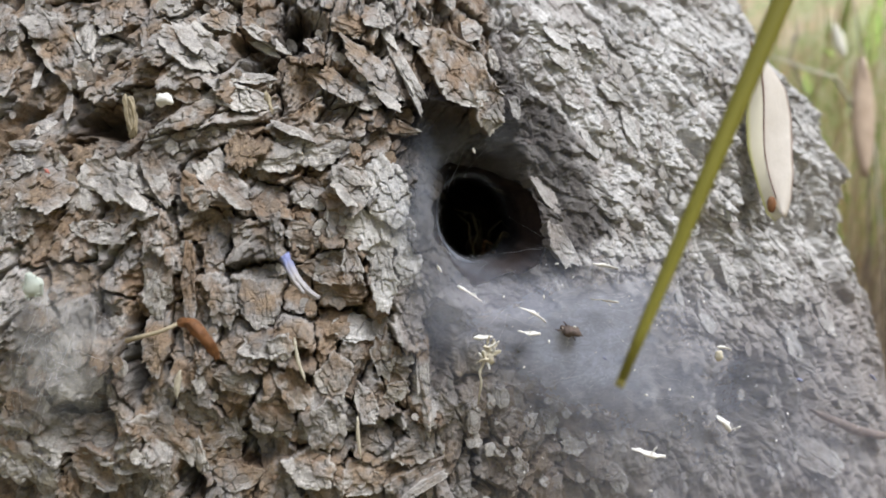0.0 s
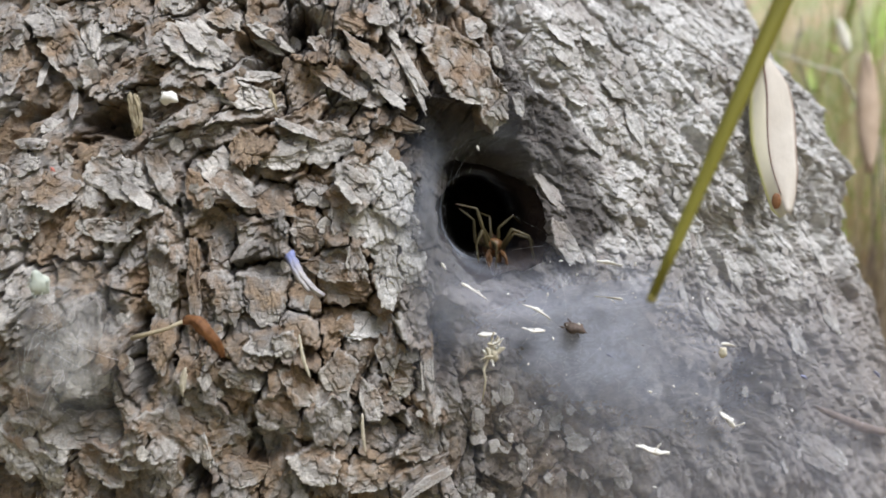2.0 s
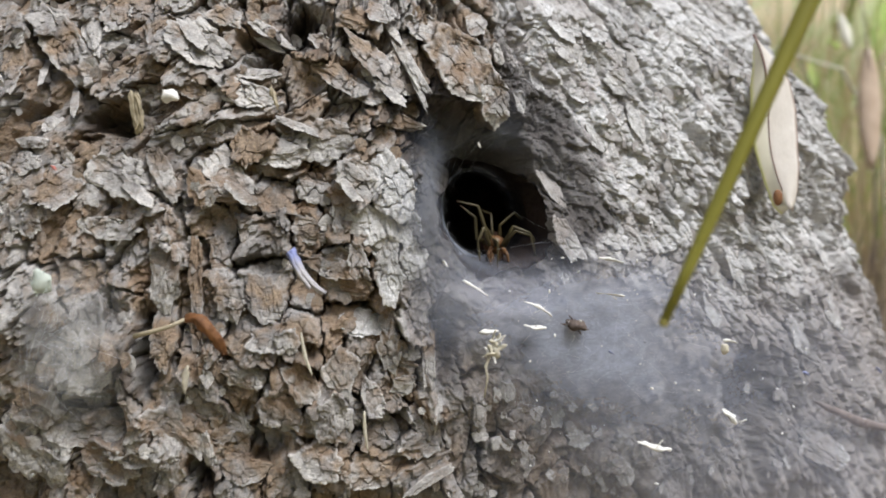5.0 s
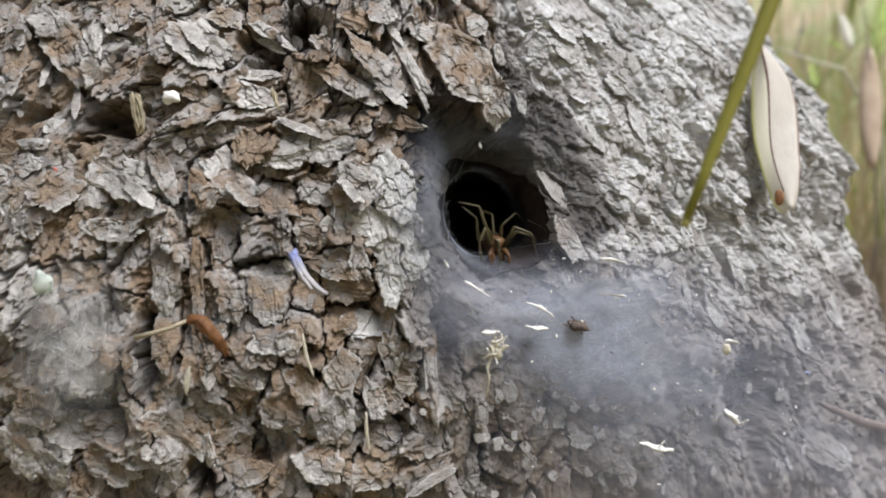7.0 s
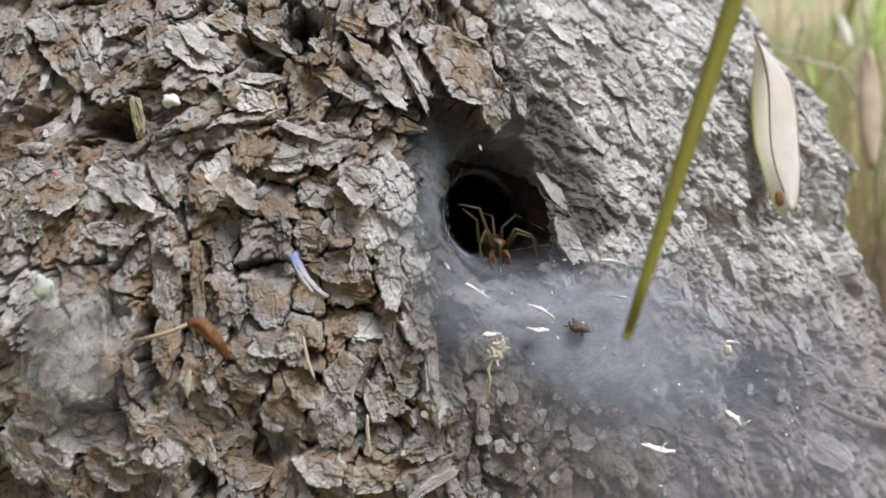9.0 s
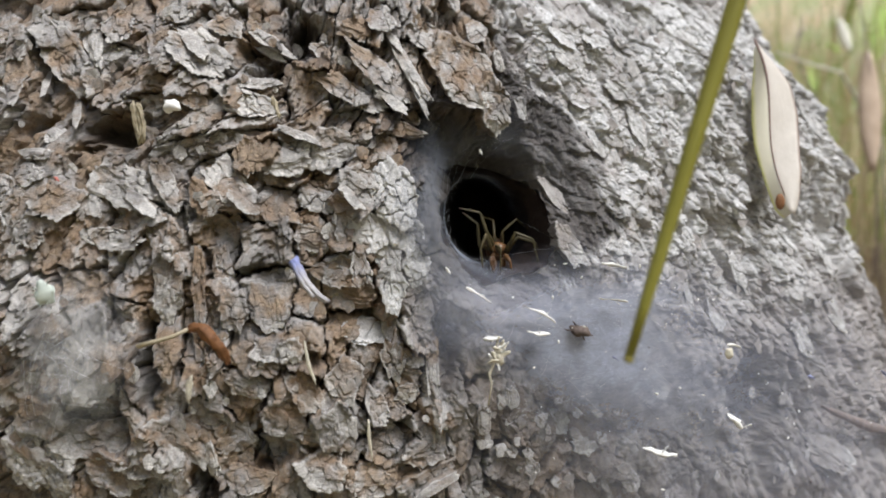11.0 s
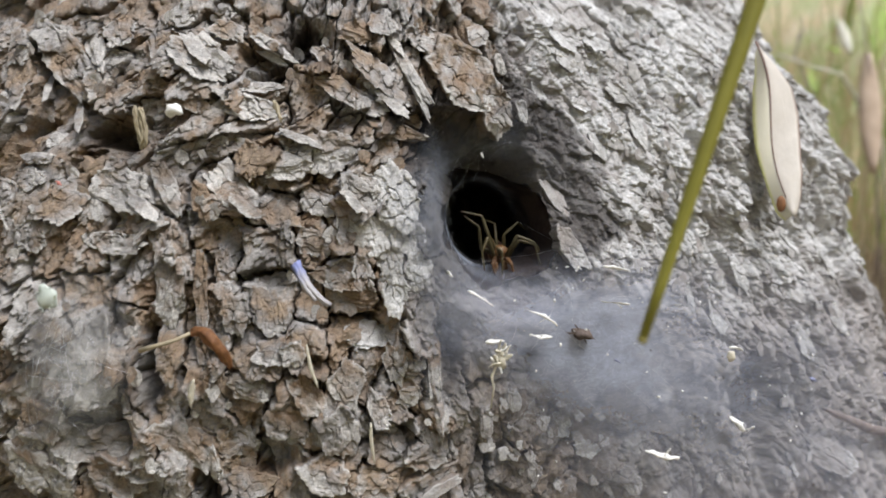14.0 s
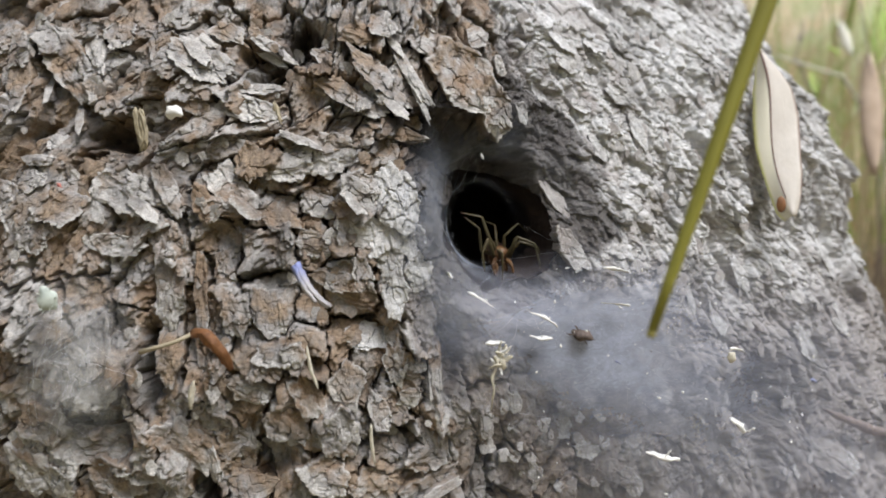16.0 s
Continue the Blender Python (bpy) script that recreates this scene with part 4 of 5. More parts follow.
# ---- thin scales on the smoother flank ----
def scale_mesh(seed):
    """A thin ragged scale, its lower edge lifted; one unit wide, outer face towards +z."""
    rng = random.Random(seed)
    n = 20
    bend, tilt, long = rng.uniform(0.05, 0.22), rng.uniform(0.10, 0.30), rng.uniform(0.8, 1.5)
    facings = [(2 * math.pi * (k + rng.uniform(-0.35, 0.35)) / 5, rng.uniform(0.40, 1.0)) for k in range(5)]
    ragged = [rng.uniform(0.78, 1.12) for _ in range(n)]
    bm = bmesh.new()
    rims = []
    for scale, drop in ((0.5, 0.015), (0.85, 0.01), (1.0, 0.0), (0.97, -0.11), (0.80, -0.30)):
        ring = []
        for k in range(n):
            a = 2 * math.pi * k / n
            r = min([1.05] + [far / math.cos(a - b) for b, far in facings if math.cos(a - b) > 0.2])
            r = r * scale * (1 + (ragged[k] - 1) * scale)
            x, y = r * math.cos(a) * 0.8, r * math.sin(a) * long * 0.8
            lift = tilt * -y * 0.6 + bend * max(0.0, -y) ** 2 - 0.12 * x * x
            ring.append(bm.verts.new((x, y, lift + drop + 0.03 * math.sin(7 * x + 5 * y + seed))))
        rims.append(ring)
    top = bm.verts.new((0, 0, 0.02))
    for k in range(n):
        j = (k + 1) % n
        bm.faces.new((top, rims[0][k], rims[0][j]))
        for r0, r1 in zip(rims, rims[1:]):
            bm.faces.new((r0[k], r1[k], r1[j], r0[j]))
    mesh = bpy.data.meshes.new("bark_scale")
    bm.normal_update()
    bm.to_mesh(mesh)
    bm.free()
    mesh.materials.append(scale_mat)
    return mesh


SCALES = [scale_mesh(300 + k) for k in range(18)]


def lay_scale(rng, u, v, size, high, turn):
    p, out = skin(u, v, -0.0003, size * 0.2)
    up = Vector((0, 0, 1))
    side = up.cross(out).normalized()
    m = Matrix((side, up, out)).transposed().to_4x4()
    ob = placed("bark_scale", rng.choice(SCALES), scale_mat, trunk)
    ob.matrix_basis = Matrix.Translation(p) @ m @ pose(0, 0, 0, 0, 0, turn) @ pose(0, 0, 0, rng.uniform(-4, 6), rng.uniform(-4, 4), 0) @ Matrix.Diagonal((size, size, size * high, 1))


def build_scales():
    rng = random.Random(19)
    for _ in range(120):
        u, v = rng.uniform(0.086, 0.215), rng.uniform(-0.078, -0.030)
        lay_scale(rng, u, v, rng.uniform(0.0016, 0.0042), rng.uniform(0.6, 1.3), rng.gauss(20, 40))
    made = 0
    while made < 110:
        u, v = rng.uniform(0.098, 0.235), rng.uniform(-0.035, 0.082)
        if hole_reach(u, v) < 2.5 or rng.random() > 0.35 + 0.65 * min(1.0, max(0.0, (v + 0.02) / 0.05)):
            continue
        if relief(np.array([u - 0.003]), np.array([v]))[2][0] < 0.9:
            continue
        size = rng.uniform(0.0020, 0.0046)
        lay_scale(rng, u, v, size, 0.6, rng.gauss(28, 26))
        made += 1


build_scales()


# ---- the spider's web ----
def build_web():
    web = tagged(new("spider_web"), "hazy white funnel web spread over the bark below the hollow", "spider web")
    # the sheet: u, z, reach round, reach up, thickness of the silk
    clouds = [(0.10031, -0.01441, 0.020, 0.009, 0.26), (0.11802, -0.02352, 0.020, 0.013, 0.56), (0.13663, -0.03088, 0.024, 0.016, 0.44),
              (0.16274, -0.03544, 0.030, 0.022, 0.16), (0.14653, -0.06031, 0.040, 0.022, 0.20), (0.20446, -0.03859, 0.045, 0.030, 0.17),
              (0.13813, -0.01056, 0.022, 0.010, 0.32), (0.21377, -0.07397, 0.050, 0.025, 0.17), (0.08320, -0.01897, 0.010, 0.014, 0.15)]
    u = np.linspace(0.07059, 0.29, 150)
    v = np.linspace(-0.125, 0.008, 110)
    U, V = np.meshgrid(u, v)
    density = np.zeros(U.shape)
    for cu, cv, ru, rv, amount in clouds:
        density = density + amount * np.exp(-((U - cu) / ru) ** 2 - ((V - cv) / rv) ** 2)
    d = np.sqrt(((U - HOLE_U) / HOLE_RU) ** 2 + ((V - HOLE_Z) / HOLE_RZ) ** 2)
    density = np.minimum(density * 1.25, 0.86) * ease(0.70, 0.95, d) * (0.4 + 0.6 * ease(0.9, 1.7, d))
    lift = 0.0045 + 0.004 * rough(U, V, 0.03, 81, 2) - 0.013 * ease(1.5, 0.8, d)
    lift = lift + 0.003 * ease(0.12, 0.2, U)
    mesh = sheet("silk_sheet", body(U, V, lift), skip=density < 0.012)
    number(mesh, "silk", density)
    placed("silk_sheet", mesh, silk_mat, web, "thin hazy sheet of white silk")
    # the funnel's lining: a film over the rim, then a thin curtain inside
    a = np.linspace(0, 2 * math.pi, 97)
    k = np.linspace(0, 1, 60)
    A, K = np.meshgrid(a, k)
    reach = 2.50 - 1.98 * K
    fu = HOLE_U + HOLE_RU * reach * np.cos(A) - 0.0010 * K
    fv = HOLE_Z + HOLE_RZ * reach * np.sin(A) + 0.0006 * K
    crest = relief(fu[26:46:3], fv[26:46:3])[0][:, :-1].max(0)
    crest = np.convolve(np.tile(crest, 3), np.ones(15) / 15, "same")[96:193] + 0.0010
    height = crest[None] + 0.0058 * ease(0.72, 0.10, K)
    fall = ease(0.60, 1.0, K)
    drop = height * (1 - fall) - 0.027 * fall
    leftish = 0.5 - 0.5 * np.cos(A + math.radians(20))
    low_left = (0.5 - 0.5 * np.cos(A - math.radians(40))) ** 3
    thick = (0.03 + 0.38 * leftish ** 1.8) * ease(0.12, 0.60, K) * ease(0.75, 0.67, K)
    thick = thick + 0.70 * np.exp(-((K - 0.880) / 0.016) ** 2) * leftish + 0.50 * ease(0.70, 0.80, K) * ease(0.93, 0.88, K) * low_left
    thick = thick * (1 + 0.5 * rough(np.cos(A) * 5, np.sin(A) * 5 + K * 0.6, 1.0, 83, 3))
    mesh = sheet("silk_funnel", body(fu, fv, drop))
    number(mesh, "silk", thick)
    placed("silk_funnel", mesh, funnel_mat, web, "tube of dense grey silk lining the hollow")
    # single threads over the sheet
    rng = random.Random(3)
    bm = bmesh.new()
    for _ in range(90):
        a0 = rng.uniform(math.pi * 0.9, math.pi * 2.1)
        u0 = HOLE_U + HOLE_RU * 1.2 * math.cos(a0) + abs(rng.gauss(0, 0.03))
        v0 = HOLE_Z + HOLE_RZ * 1.2 * math.sin(a0) - abs(rng.gauss(0, 0.016))
        u1, v1 = u0 + rng.gauss(0.012, 0.02), v0 + rng.gauss(-0.008, 0.012)
        if min(v0, v1) < -0.1 or max(u0, u1) > 0.25:
            continue
        pts = []
        for t in np.linspace(0, 1, 7):
            h = 0.005 + 0.004 * rng.uniform(-0.2, 0.2) + 0.002 * math.sin(math.pi * t)
            pts.append(body(np.array(u0 + (u1 - u0) * t), np.array(v0 + (v1 - v0) * t), np.array(h)))
        tube(bm, pts, rng.uniform(0.000006, 0.000014), 3, False)
    for _ in range(22):
        a0, a1 = rng.uniform(1.2, 4.4), rng.uniform(1.2, 4.4)
        pts = []
        for t in np.linspace(0, 1, 7):
            aa = a0 + (a1 - a0) * t * 0.5
            rr = 1.35 - 0.6 * t
            pts.append(body(np.array(HOLE_U + HOLE_RU * rr * math.cos(aa)), np.array(HOLE_Z + HOLE_RZ * rr * math.sin(aa)), np.array(-0.003 - 0.016 * t)))
        tube(bm, pts, rng.uniform(0.000007, 0.000013), 3, False)
    tagged(part("silk_threads", bm, thread_mat, web, "fine loose threads of silk"), kind="stuff")


build_web()


def build_web_patch():
    """A small old web over a dent in the cork."""
    cu, cv = -0.01826, -0.02422
    a = np.linspace(0, 2 * math.pi, 49)
    k = np.linspace(0.02, 1, 24)
    A, K = np.meshgrid(a, k)
    wob = 1 + 0.25 * rough(np.cos(A) * 2, np.sin(A) * 2, 1.0, 91)
    u, v = cu + 0.0185 * K * np.cos(A) * wob, cv + 0.0255 * K * np.sin(A) * wob
    thing = tagged(new("cobweb"), "small blurred patch of old grey cobweb on the bark", "cobweb")
    mesh = sheet("silk_sheet", body(u, v, 0.0062 - 0.002 * K ** 2 + 0.0015 * rough(u, v, 0.01, 92)))
    number(mesh, "silk", 0.50 * ease(1.0, 0.25, K))
    placed("silk_sheet", mesh, patch_mat, thing, "thin grey film of old silk")
    rng = random.Random(6)
    bm = bmesh.new()
    for _ in range(30):
        a0, a1 = rng.uniform(0, 6.28), rng.uniform(0, 6.28)
        ends = [(cu + 0.016 * r * math.cos(b), cv + 0.020 * r * math.sin(b)) for r, b in ((rng.uniform(0.2, 1.1), a0), (rng.uniform(0.2, 1.1), a1))]
        pts = [body(np.array(ends[0][0] * (1 - t) + ends[1][0] * t), np.array(ends[0][1] * (1 - t) + ends[1][1] * t), np.array(0.0062 + 0.001 * math.sin(3 * t))) for t in np.linspace(0, 1, 6)]
        tube(bm, pts, rng.uniform(0.00001, 0.00002), 3, False)
    tagged(part("silk_threads", bm, thread_mat, thing, "loose threads of old silk"), kind="stuff")


build_web_patch()


# ---- litter caught in the web and on the bark ----
def sliver(name, a, b, wide, material, label, category, bow=0.06, flat=0.5, group=""):
    """A spindle-shaped husk from a to b."""
    a, b = Vector(a), Vector(b)
    mid = (a + b) / 2
    way = b - a
    long = way.length
    out = Vector((math.sin(mid.x * 900), -1.0, math.cos(mid.z * 700))).normalized()
    side = way.cross(Vector((0, -1, 0))).normalized()
    bm = bmesh.new()
    n = 9
    pts = [a + way * (k / (n - 1)) - mid + side * bow * long * math.sin(math.pi * k / (n - 1)) for k in range(n)]
    radii = [wide * 0.5 * (0.12 + math.sin(math.pi * min(1.0, 0.06 + 0.92 * (k / (n - 1)) ** 0.85)) ** 0.8) for k in range(n)]
    tube(bm, pts, radii, 7)
    for vert in bm.verts:
        vert.co += Vector((0, 1, 0)) * vert.co.y * (flat - 1) + 0.30 * wide * noise.noise_vector(vert.co * 1900 + mid * 3000)
    ob = part(name, bm, material)
    ob.location = mid
    return tagged(ob, label, category, group)


def shard(bm, a, b, wide, seed):
    """A thin twisted splinter with a ragged edge."""
    rng = random.Random(seed)
    way = b - a
    side = way.cross(Vector((rng.uniform(-0.4, 0.4), -1, rng.uniform(-0.4, 0.4)))).normalized()
    up = side.cross(way).normalized()
    rows = []
    n = 9
    bend = rng.uniform(-0.08, 0.08)
    for k in range(n):
        t = k / (n - 1)
        w = wide * 0.5 * (0.15 + math.sin(math.pi * (0.08 + 0.84 * t)) ** 0.7) * rng.uniform(0.55, 1.15)
        twist = 0.9 * math.sin(2.2 * t + seed)
        s = side * math.cos(twist) + up * math.sin(twist)
        p = a + way * t + side * way.length * bend * math.sin(math.pi * t) + up * wide * rng.uniform(-0.2, 0.2)
        rim = [p - s * w, p - up * wide * 0.16, p + s * w * rng.uniform(0.5, 1.0), p + up * wide * 0.16]
        rows.append([bm.verts.new(q) for q in rim])
    for r0, r1 in zip(rows, rows[1:]):
        for q in range(4):
            bm.faces.new((r0[q], r0[(q + 1) % 4], r1[(q + 1) % 4], r1[q]))
    bm.faces.new(rows[0][::-1])
    bm.faces.new(rows[-1])


HUSKS = [
    ((0.00589, 0.00620, 0.14117), (0.01281, 0.00780, 0.13688), 0.0011), ((0.02295, 0.00910, 0.12862), (0.02952, 0.01110, 0.12762), 0.0016), ((0.02301, 0.00960, 0.13519), (0.03121, 0.01180, 0.13073), 0.0009),
    ((0.04598, 0.01980, 0.14719), (0.05395, 0.02260, 0.14581), 0.0013), ((0.04471, 0.01690, 0.13711), (0.05364, 0.02000, 0.13593), 0.0010), ((0.00031, 0.00640, 0.14674), (0.00171, 0.00650, 0.14488), 0.0008),
    ((0.01050, 0.00550, 0.12699), (0.01587, 0.00700, 0.12729), 0.0014), ((0.05737, 0.01910, 0.09346), (0.06845, 0.02290, 0.08994), 0.0018), ((0.08588, 0.02810, 0.10071), (0.09037, 0.02990, 0.09616), 0.0024),
    ((0.08645, 0.02960, 0.12182), (0.09144, 0.03170, 0.12068), 0.0010), ((0.08952, 0.02950, 0.09625), (0.09454, 0.03160, 0.09732), 0.0010), ((0.01072, 0.02250, 0.18148), (0.01137, 0.02220, 0.17977), 0.0008),
]
for k, (a, b, w) in enumerate(HUSKS):
    a, b = Vector(a), Vector(b)
    bm = bmesh.new()
    shard(bm, Vector(), b - a, w * 1.35, k)
    barb = (b - a) * 0.55
    shard(bm, barb, barb + (b - a).length * 0.18 * Vector((math.cos(k * 1.7), -0.4, math.sin(k * 2.9))), w * 0.4, k + 30)
    husk = part("seed_husk", bm, husk_mat)
    husk.location = a
    tagged(husk, "small white seed husk caught in the web", "seed husk", "husks in the web")


for k, (a, b) in enumerate([((0.11752, 0.04360, 0.11015), (0.12048, 0.04510, 0.10879)), ((0.04800, 0.01560, 0.12065), (0.04977, 0.01620, 0.11959)), ((0.15332, 0.06380, 0.10839), (0.15644, 0.06570, 0.10608)), ((-0.10559, 0.00310, 0.17213), (-0.10386, 0.00270, 0.17086))]):
    bm = bmesh.new()
    a, b = Vector(a), Vector(b)
    shard(bm, Vector(), b - a, 0.0011, 90 + k)
    scrap = part("petal_scrap", bm, red_scrap_mat if k == 3 else blue_scrap_mat)
    scrap.location = a
    tagged(scrap, "tiny faded red petal scrap on the bark" if k == 3 else "tiny blue petal scrap hanging in the web", "petal scrap")


def specks():
    """Tiny crumbs hanging in the silk."""
    rng = random.Random(12)
    pale, dark = bmesh.new(), bmesh.new()
    for k in range(120):
        u, v = rng.uniform(0.085, 0.235), -abs(rng.gauss(0.005, 0.045))
        if v < -0.1:
            continue
        p = Vector(body(np.array(u), np.array(v), np.array(0.0065 + 0.003 * rng.random())))
        r = rng.uniform(0.00012, 0.0004)
        bm = dark if k % 6 == 0 else pale
        m = pose(*p, rng.uniform(0, 180), rng.uniform(0, 180), 0) @ Matrix.Diagonal((r, r * rng.uniform(0.6, 2.5), r * 0.7, 1))
        bmesh.ops.create_icosphere(bm, subdivisions=1, radius=1.0, matrix=m)
    tagged(part("web_crumbs", pale, husk_mat), "tiny pale crumbs hanging in the silk", "debris", kind="stuff")
    tagged(part("dark_crumbs", dark, pellet_mat), "tiny dark crumbs hanging in the silk", "debris", kind="stuff")


specks()


def lump(name, middle, radii, material, label, category, turn=(0, 0, 0), dent=0.25, seed=0):
    bm = bmesh.new()
    made = ball(bm, (0, 0, 0), radii, pose(0, 0, 0, *turn), 12, 16)
    for vert in made:
        vert.co *= 1 + dent * noise.noise(vert.co * (1.6 / max(radii)) + Vector((seed, 0, 0)))
    ob = part(name, bm, material)
    ob.location = middle
    return tagged(ob, label, category)


remains = lump("insect_remains", (0.03853, 0.01610, 0.12806), (0.0031, 0.0020, 0.0017), pellet_mat, "dark brown insect remains resting in the web", "insect remains", (0, 15, 0), 0.5, 1)
for k, (dx, dz) in enumerate(((-0.0032, 0.0004), (0.0030, -0.0012), (0.0012, -0.0022), (-0.0014, 0.0021))):
    bm = bmesh.new()
    shard(bm, Vector((dx * 0.6, -0.0008, dz * 0.6)), Vector((dx * 1.35, -0.0004, dz * 1.35)), 0.0005, 30 + k)
    part("leg", bm, pellet_mat, remains)
lump("bark_chip", (-0.07424, 0.00540, 0.19152), (0.0028, 0.0018, 0.0018), husk_mat, "small white chip on the bark", "chip", (0, 0, 0), 0.6, 3)
lump("yellow_seed", (0.08672, 0.02940, 0.11942), (0.0013, 0.0009, 0.0016), straw_mat, "small yellowish seed caught in the web", "seed", (0, 0, 0), 0.3, 5)

sliver("grass_straw", (-0.03710, -0.00080, 0.12771), (-0.03418, -0.00040, 0.11597), 0.0010, straw_mat, "thin dry straw stuck in the bark", "straw", 0.05)
sliver("grass_straw", (-0.06621, -0.00360, 0.11918), (-0.06698, -0.00350, 0.11179), 0.0016, straw_mat, "short pale straw stuck in a crack", "straw", 0.05)
sliver("grass_straw", (-0.02067, 0.00230, 0.10608), (-0.01972, 0.00350, 0.09511), 0.0009, straw_mat, "thin dry straw stuck in the bark", "straw", 0.03)
sliver("twig", (0.12839, 0.05630, 0.09760), (0.18441, 0.09530, 0.07834), 0.0032, twig_mat, "thin pinkish-brown twig leaning on the root", "twig", 0.03, 1.0)


def tuft(name, a, b, wide, count, spread, material, label, category, seed):
    """A soft bundle of splinters from a to b."""
    rng = random.Random(seed)
    a, b = Vector(a), Vector(b)
    bm = bmesh.new()
    for k in range(count):
        s = Vector((rng.gauss(0, 1), rng.gauss(0, 0.4), rng.gauss(0, 1))) * spread
        e = Vector((rng.gauss(0, 1), rng.gauss(0, 0.4), rng.gauss(0, 1))) * spread
        shard(bm, s, b - a + e, wide * rng.uniform(0.6, 1.2), seed * 50 + k)
    ob = part(name, bm, material)
    ob.location = a
    return tagged(ob, label, category)


fluff = lump("seed_fluff", (-0.10358, -0.00500, 0.14093), (0.0027, 0.0010, 0.0036), mint_mat, "pale green fluffy seed stuck to the cobweb", "seed fluff", (0, -15, 0), 0.35, 9)
fibres = bmesh.new()
for k in range(70):
    spin = random.Random(900 + k)
    turn = spin.uniform(0, 6.28)
    start = Vector((0.0022 * math.cos(turn), -0.0008, 0.0030 * math.sin(turn))) * spin.uniform(0.2, 1.0)
    shard(fibres, start, start + Vector((0.0012 * math.cos(turn + spin.uniform(-0.8, 0.8)), spin.uniform(-0.0006, 0.0), 0.0012 * math.sin(turn + spin.uniform(-0.8, 0.8)))), 0.00022, 900 + k)
tagged(part("fibres", fibres, mint_mat, fluff, "fine pale fibres"), kind="stuff")
tuft("seed_pod", (-0.08206, 0.00060, 0.19110), (-0.08066, 0.00060, 0.18060), 0.0016, 16, 0.00055, tan_husk_mat, "pale tan fuzzy seed pod against the bark", "seed pod", 4)
tuft("grass_straw", (-0.04695, 0.00820, 0.19476), (-0.04441, 0.00660, 0.18866), 0.0022, 2, 0.0003, tan_husk_mat, "short tan straw between bark flakes", "straw", 5)


def build_petal():
    """A small withered floret: a blue head and frayed white strands."""
    a, b = Vector((-0.03943, -0.00330, 0.14941)), Vector((-0.03044, -0.00320, 0.13803))
    way = b - a
    side = way.cross(Vector((0, -1, 0))).normalized()
    rng = random.Random(77)
    bm = bmesh.new()
    along = bm.verts.layers.float.new("along")
    for q in range(6):
        shift, fan = (q - 2.5) * 0.00024, (q - 2.5) * 0.00010 + rng.uniform(-0.00015, 0.00015)
        reach = rng.uniform(0.55, 1.0) if q not in (2, 4) else 1.0
        rows = []
        for i in range(12):
            t = i / 11 * reach
            w = 0.00085 * (1.15 - 0.75 * t) * rng.uniform(0.75, 1.15)
            p = way * t + side * (shift * (1 - 0.6 * t) + fan * t * t * 3 + 0.0012 * math.sin(t * 3)) - Vector((0, 0.0009 * math.sin(3 * t) + 0.0004 * (q % 3), 0))
            p = p + 0.0003 * noise.noise_vector(Vector((t * 7, q * 2.0, 3.0)))
            rows.append([bm.verts.new(p + side * w * e + Vector((0, d, 0))) for e, d in ((-1, 0.0001), (0, -0.0002), (1, 0.0001), (0, 0.0002))])
            for vert in rows[-1]:
                vert[along] = t + rng.uniform(-0.08, 0.08)
        for r0, r1 in zip(rows, rows[1:]):
            for e in range(4):
                bm.faces.new((r0[e], r0[(e + 1) % 4], r1[(e + 1) % 4], r1[e]))
        bm.faces.new(rows[0][::-1])
        bm.faces.new(rows[-1])
    ob = part("petal", bm, petal_mat)
    ob.location = a
    tagged(ob, "withered petal, blue at one end and frayed white at the other", "petal")


build_petal()


def build_curled_leaf():
    """A rust-brown scrap of leaf, arched over the bark, with a pale stalk."""
    thing = tagged(new("curled_leaf"), "curled rust-brown leaf scrap with a pale stalk", "dead leaf")
    line = [Vector(p) for p in ((-0.06560, -0.00830, 0.13173), (-0.06150, -0.01110, 0.13229), (-0.05866, -0.01200, 0.12969), (-0.05657, -0.01100, 0.12675), (-0.05536, -0.00790, 0.12247))]
    thing.location = line[2]
    n, m = 17, 7
    pts = np.zeros((n, m, 3))
    for i in range(n):
        t = i / (n - 1) * 4
        k = min(3, int(t))
        p = line[k].lerp(line[k + 1], t - k)
        way = (line[min(k + 1, 4)] - line[k]).normalized()
        side = way.cross(Vector((0, -1, 0))).normalized()
        w = 0.0017 * math.sin(math.pi * min(1, 0.12 + 0.8 * i / (n - 1))) ** 0.6
        for j in range(m):
            s = j / (m - 1) * 2 - 1
            pts[i, j] = p + side * w * s + Vector((0, 1, 0)) * 0.0010 * s * s + 0.0005 * noise.noise_vector(Vector((i * 0.5, s * 2, 9.0))) - line[2]
    ob = placed("blade", sheet("blade", pts), rust_leaf_mat, thing)
    ob.modifiers.new("thickness", "SOLIDIFY").thickness = 0.0004
    bm = bmesh.new()
    tube(bm, [Vector(p) - line[2] for p in ((-0.07888, -0.00680, 0.12723), (-0.07418, -0.00770, 0.12850), (-0.06951, -0.00860, 0.12975), (-0.06531, -0.00830, 0.13173))], [0.0007, 0.0006, 0.0005, 0.0005], 6)
    part("stalk", bm, tan_husk_mat, thing, "thin pale stalk")


build_curled_leaf()


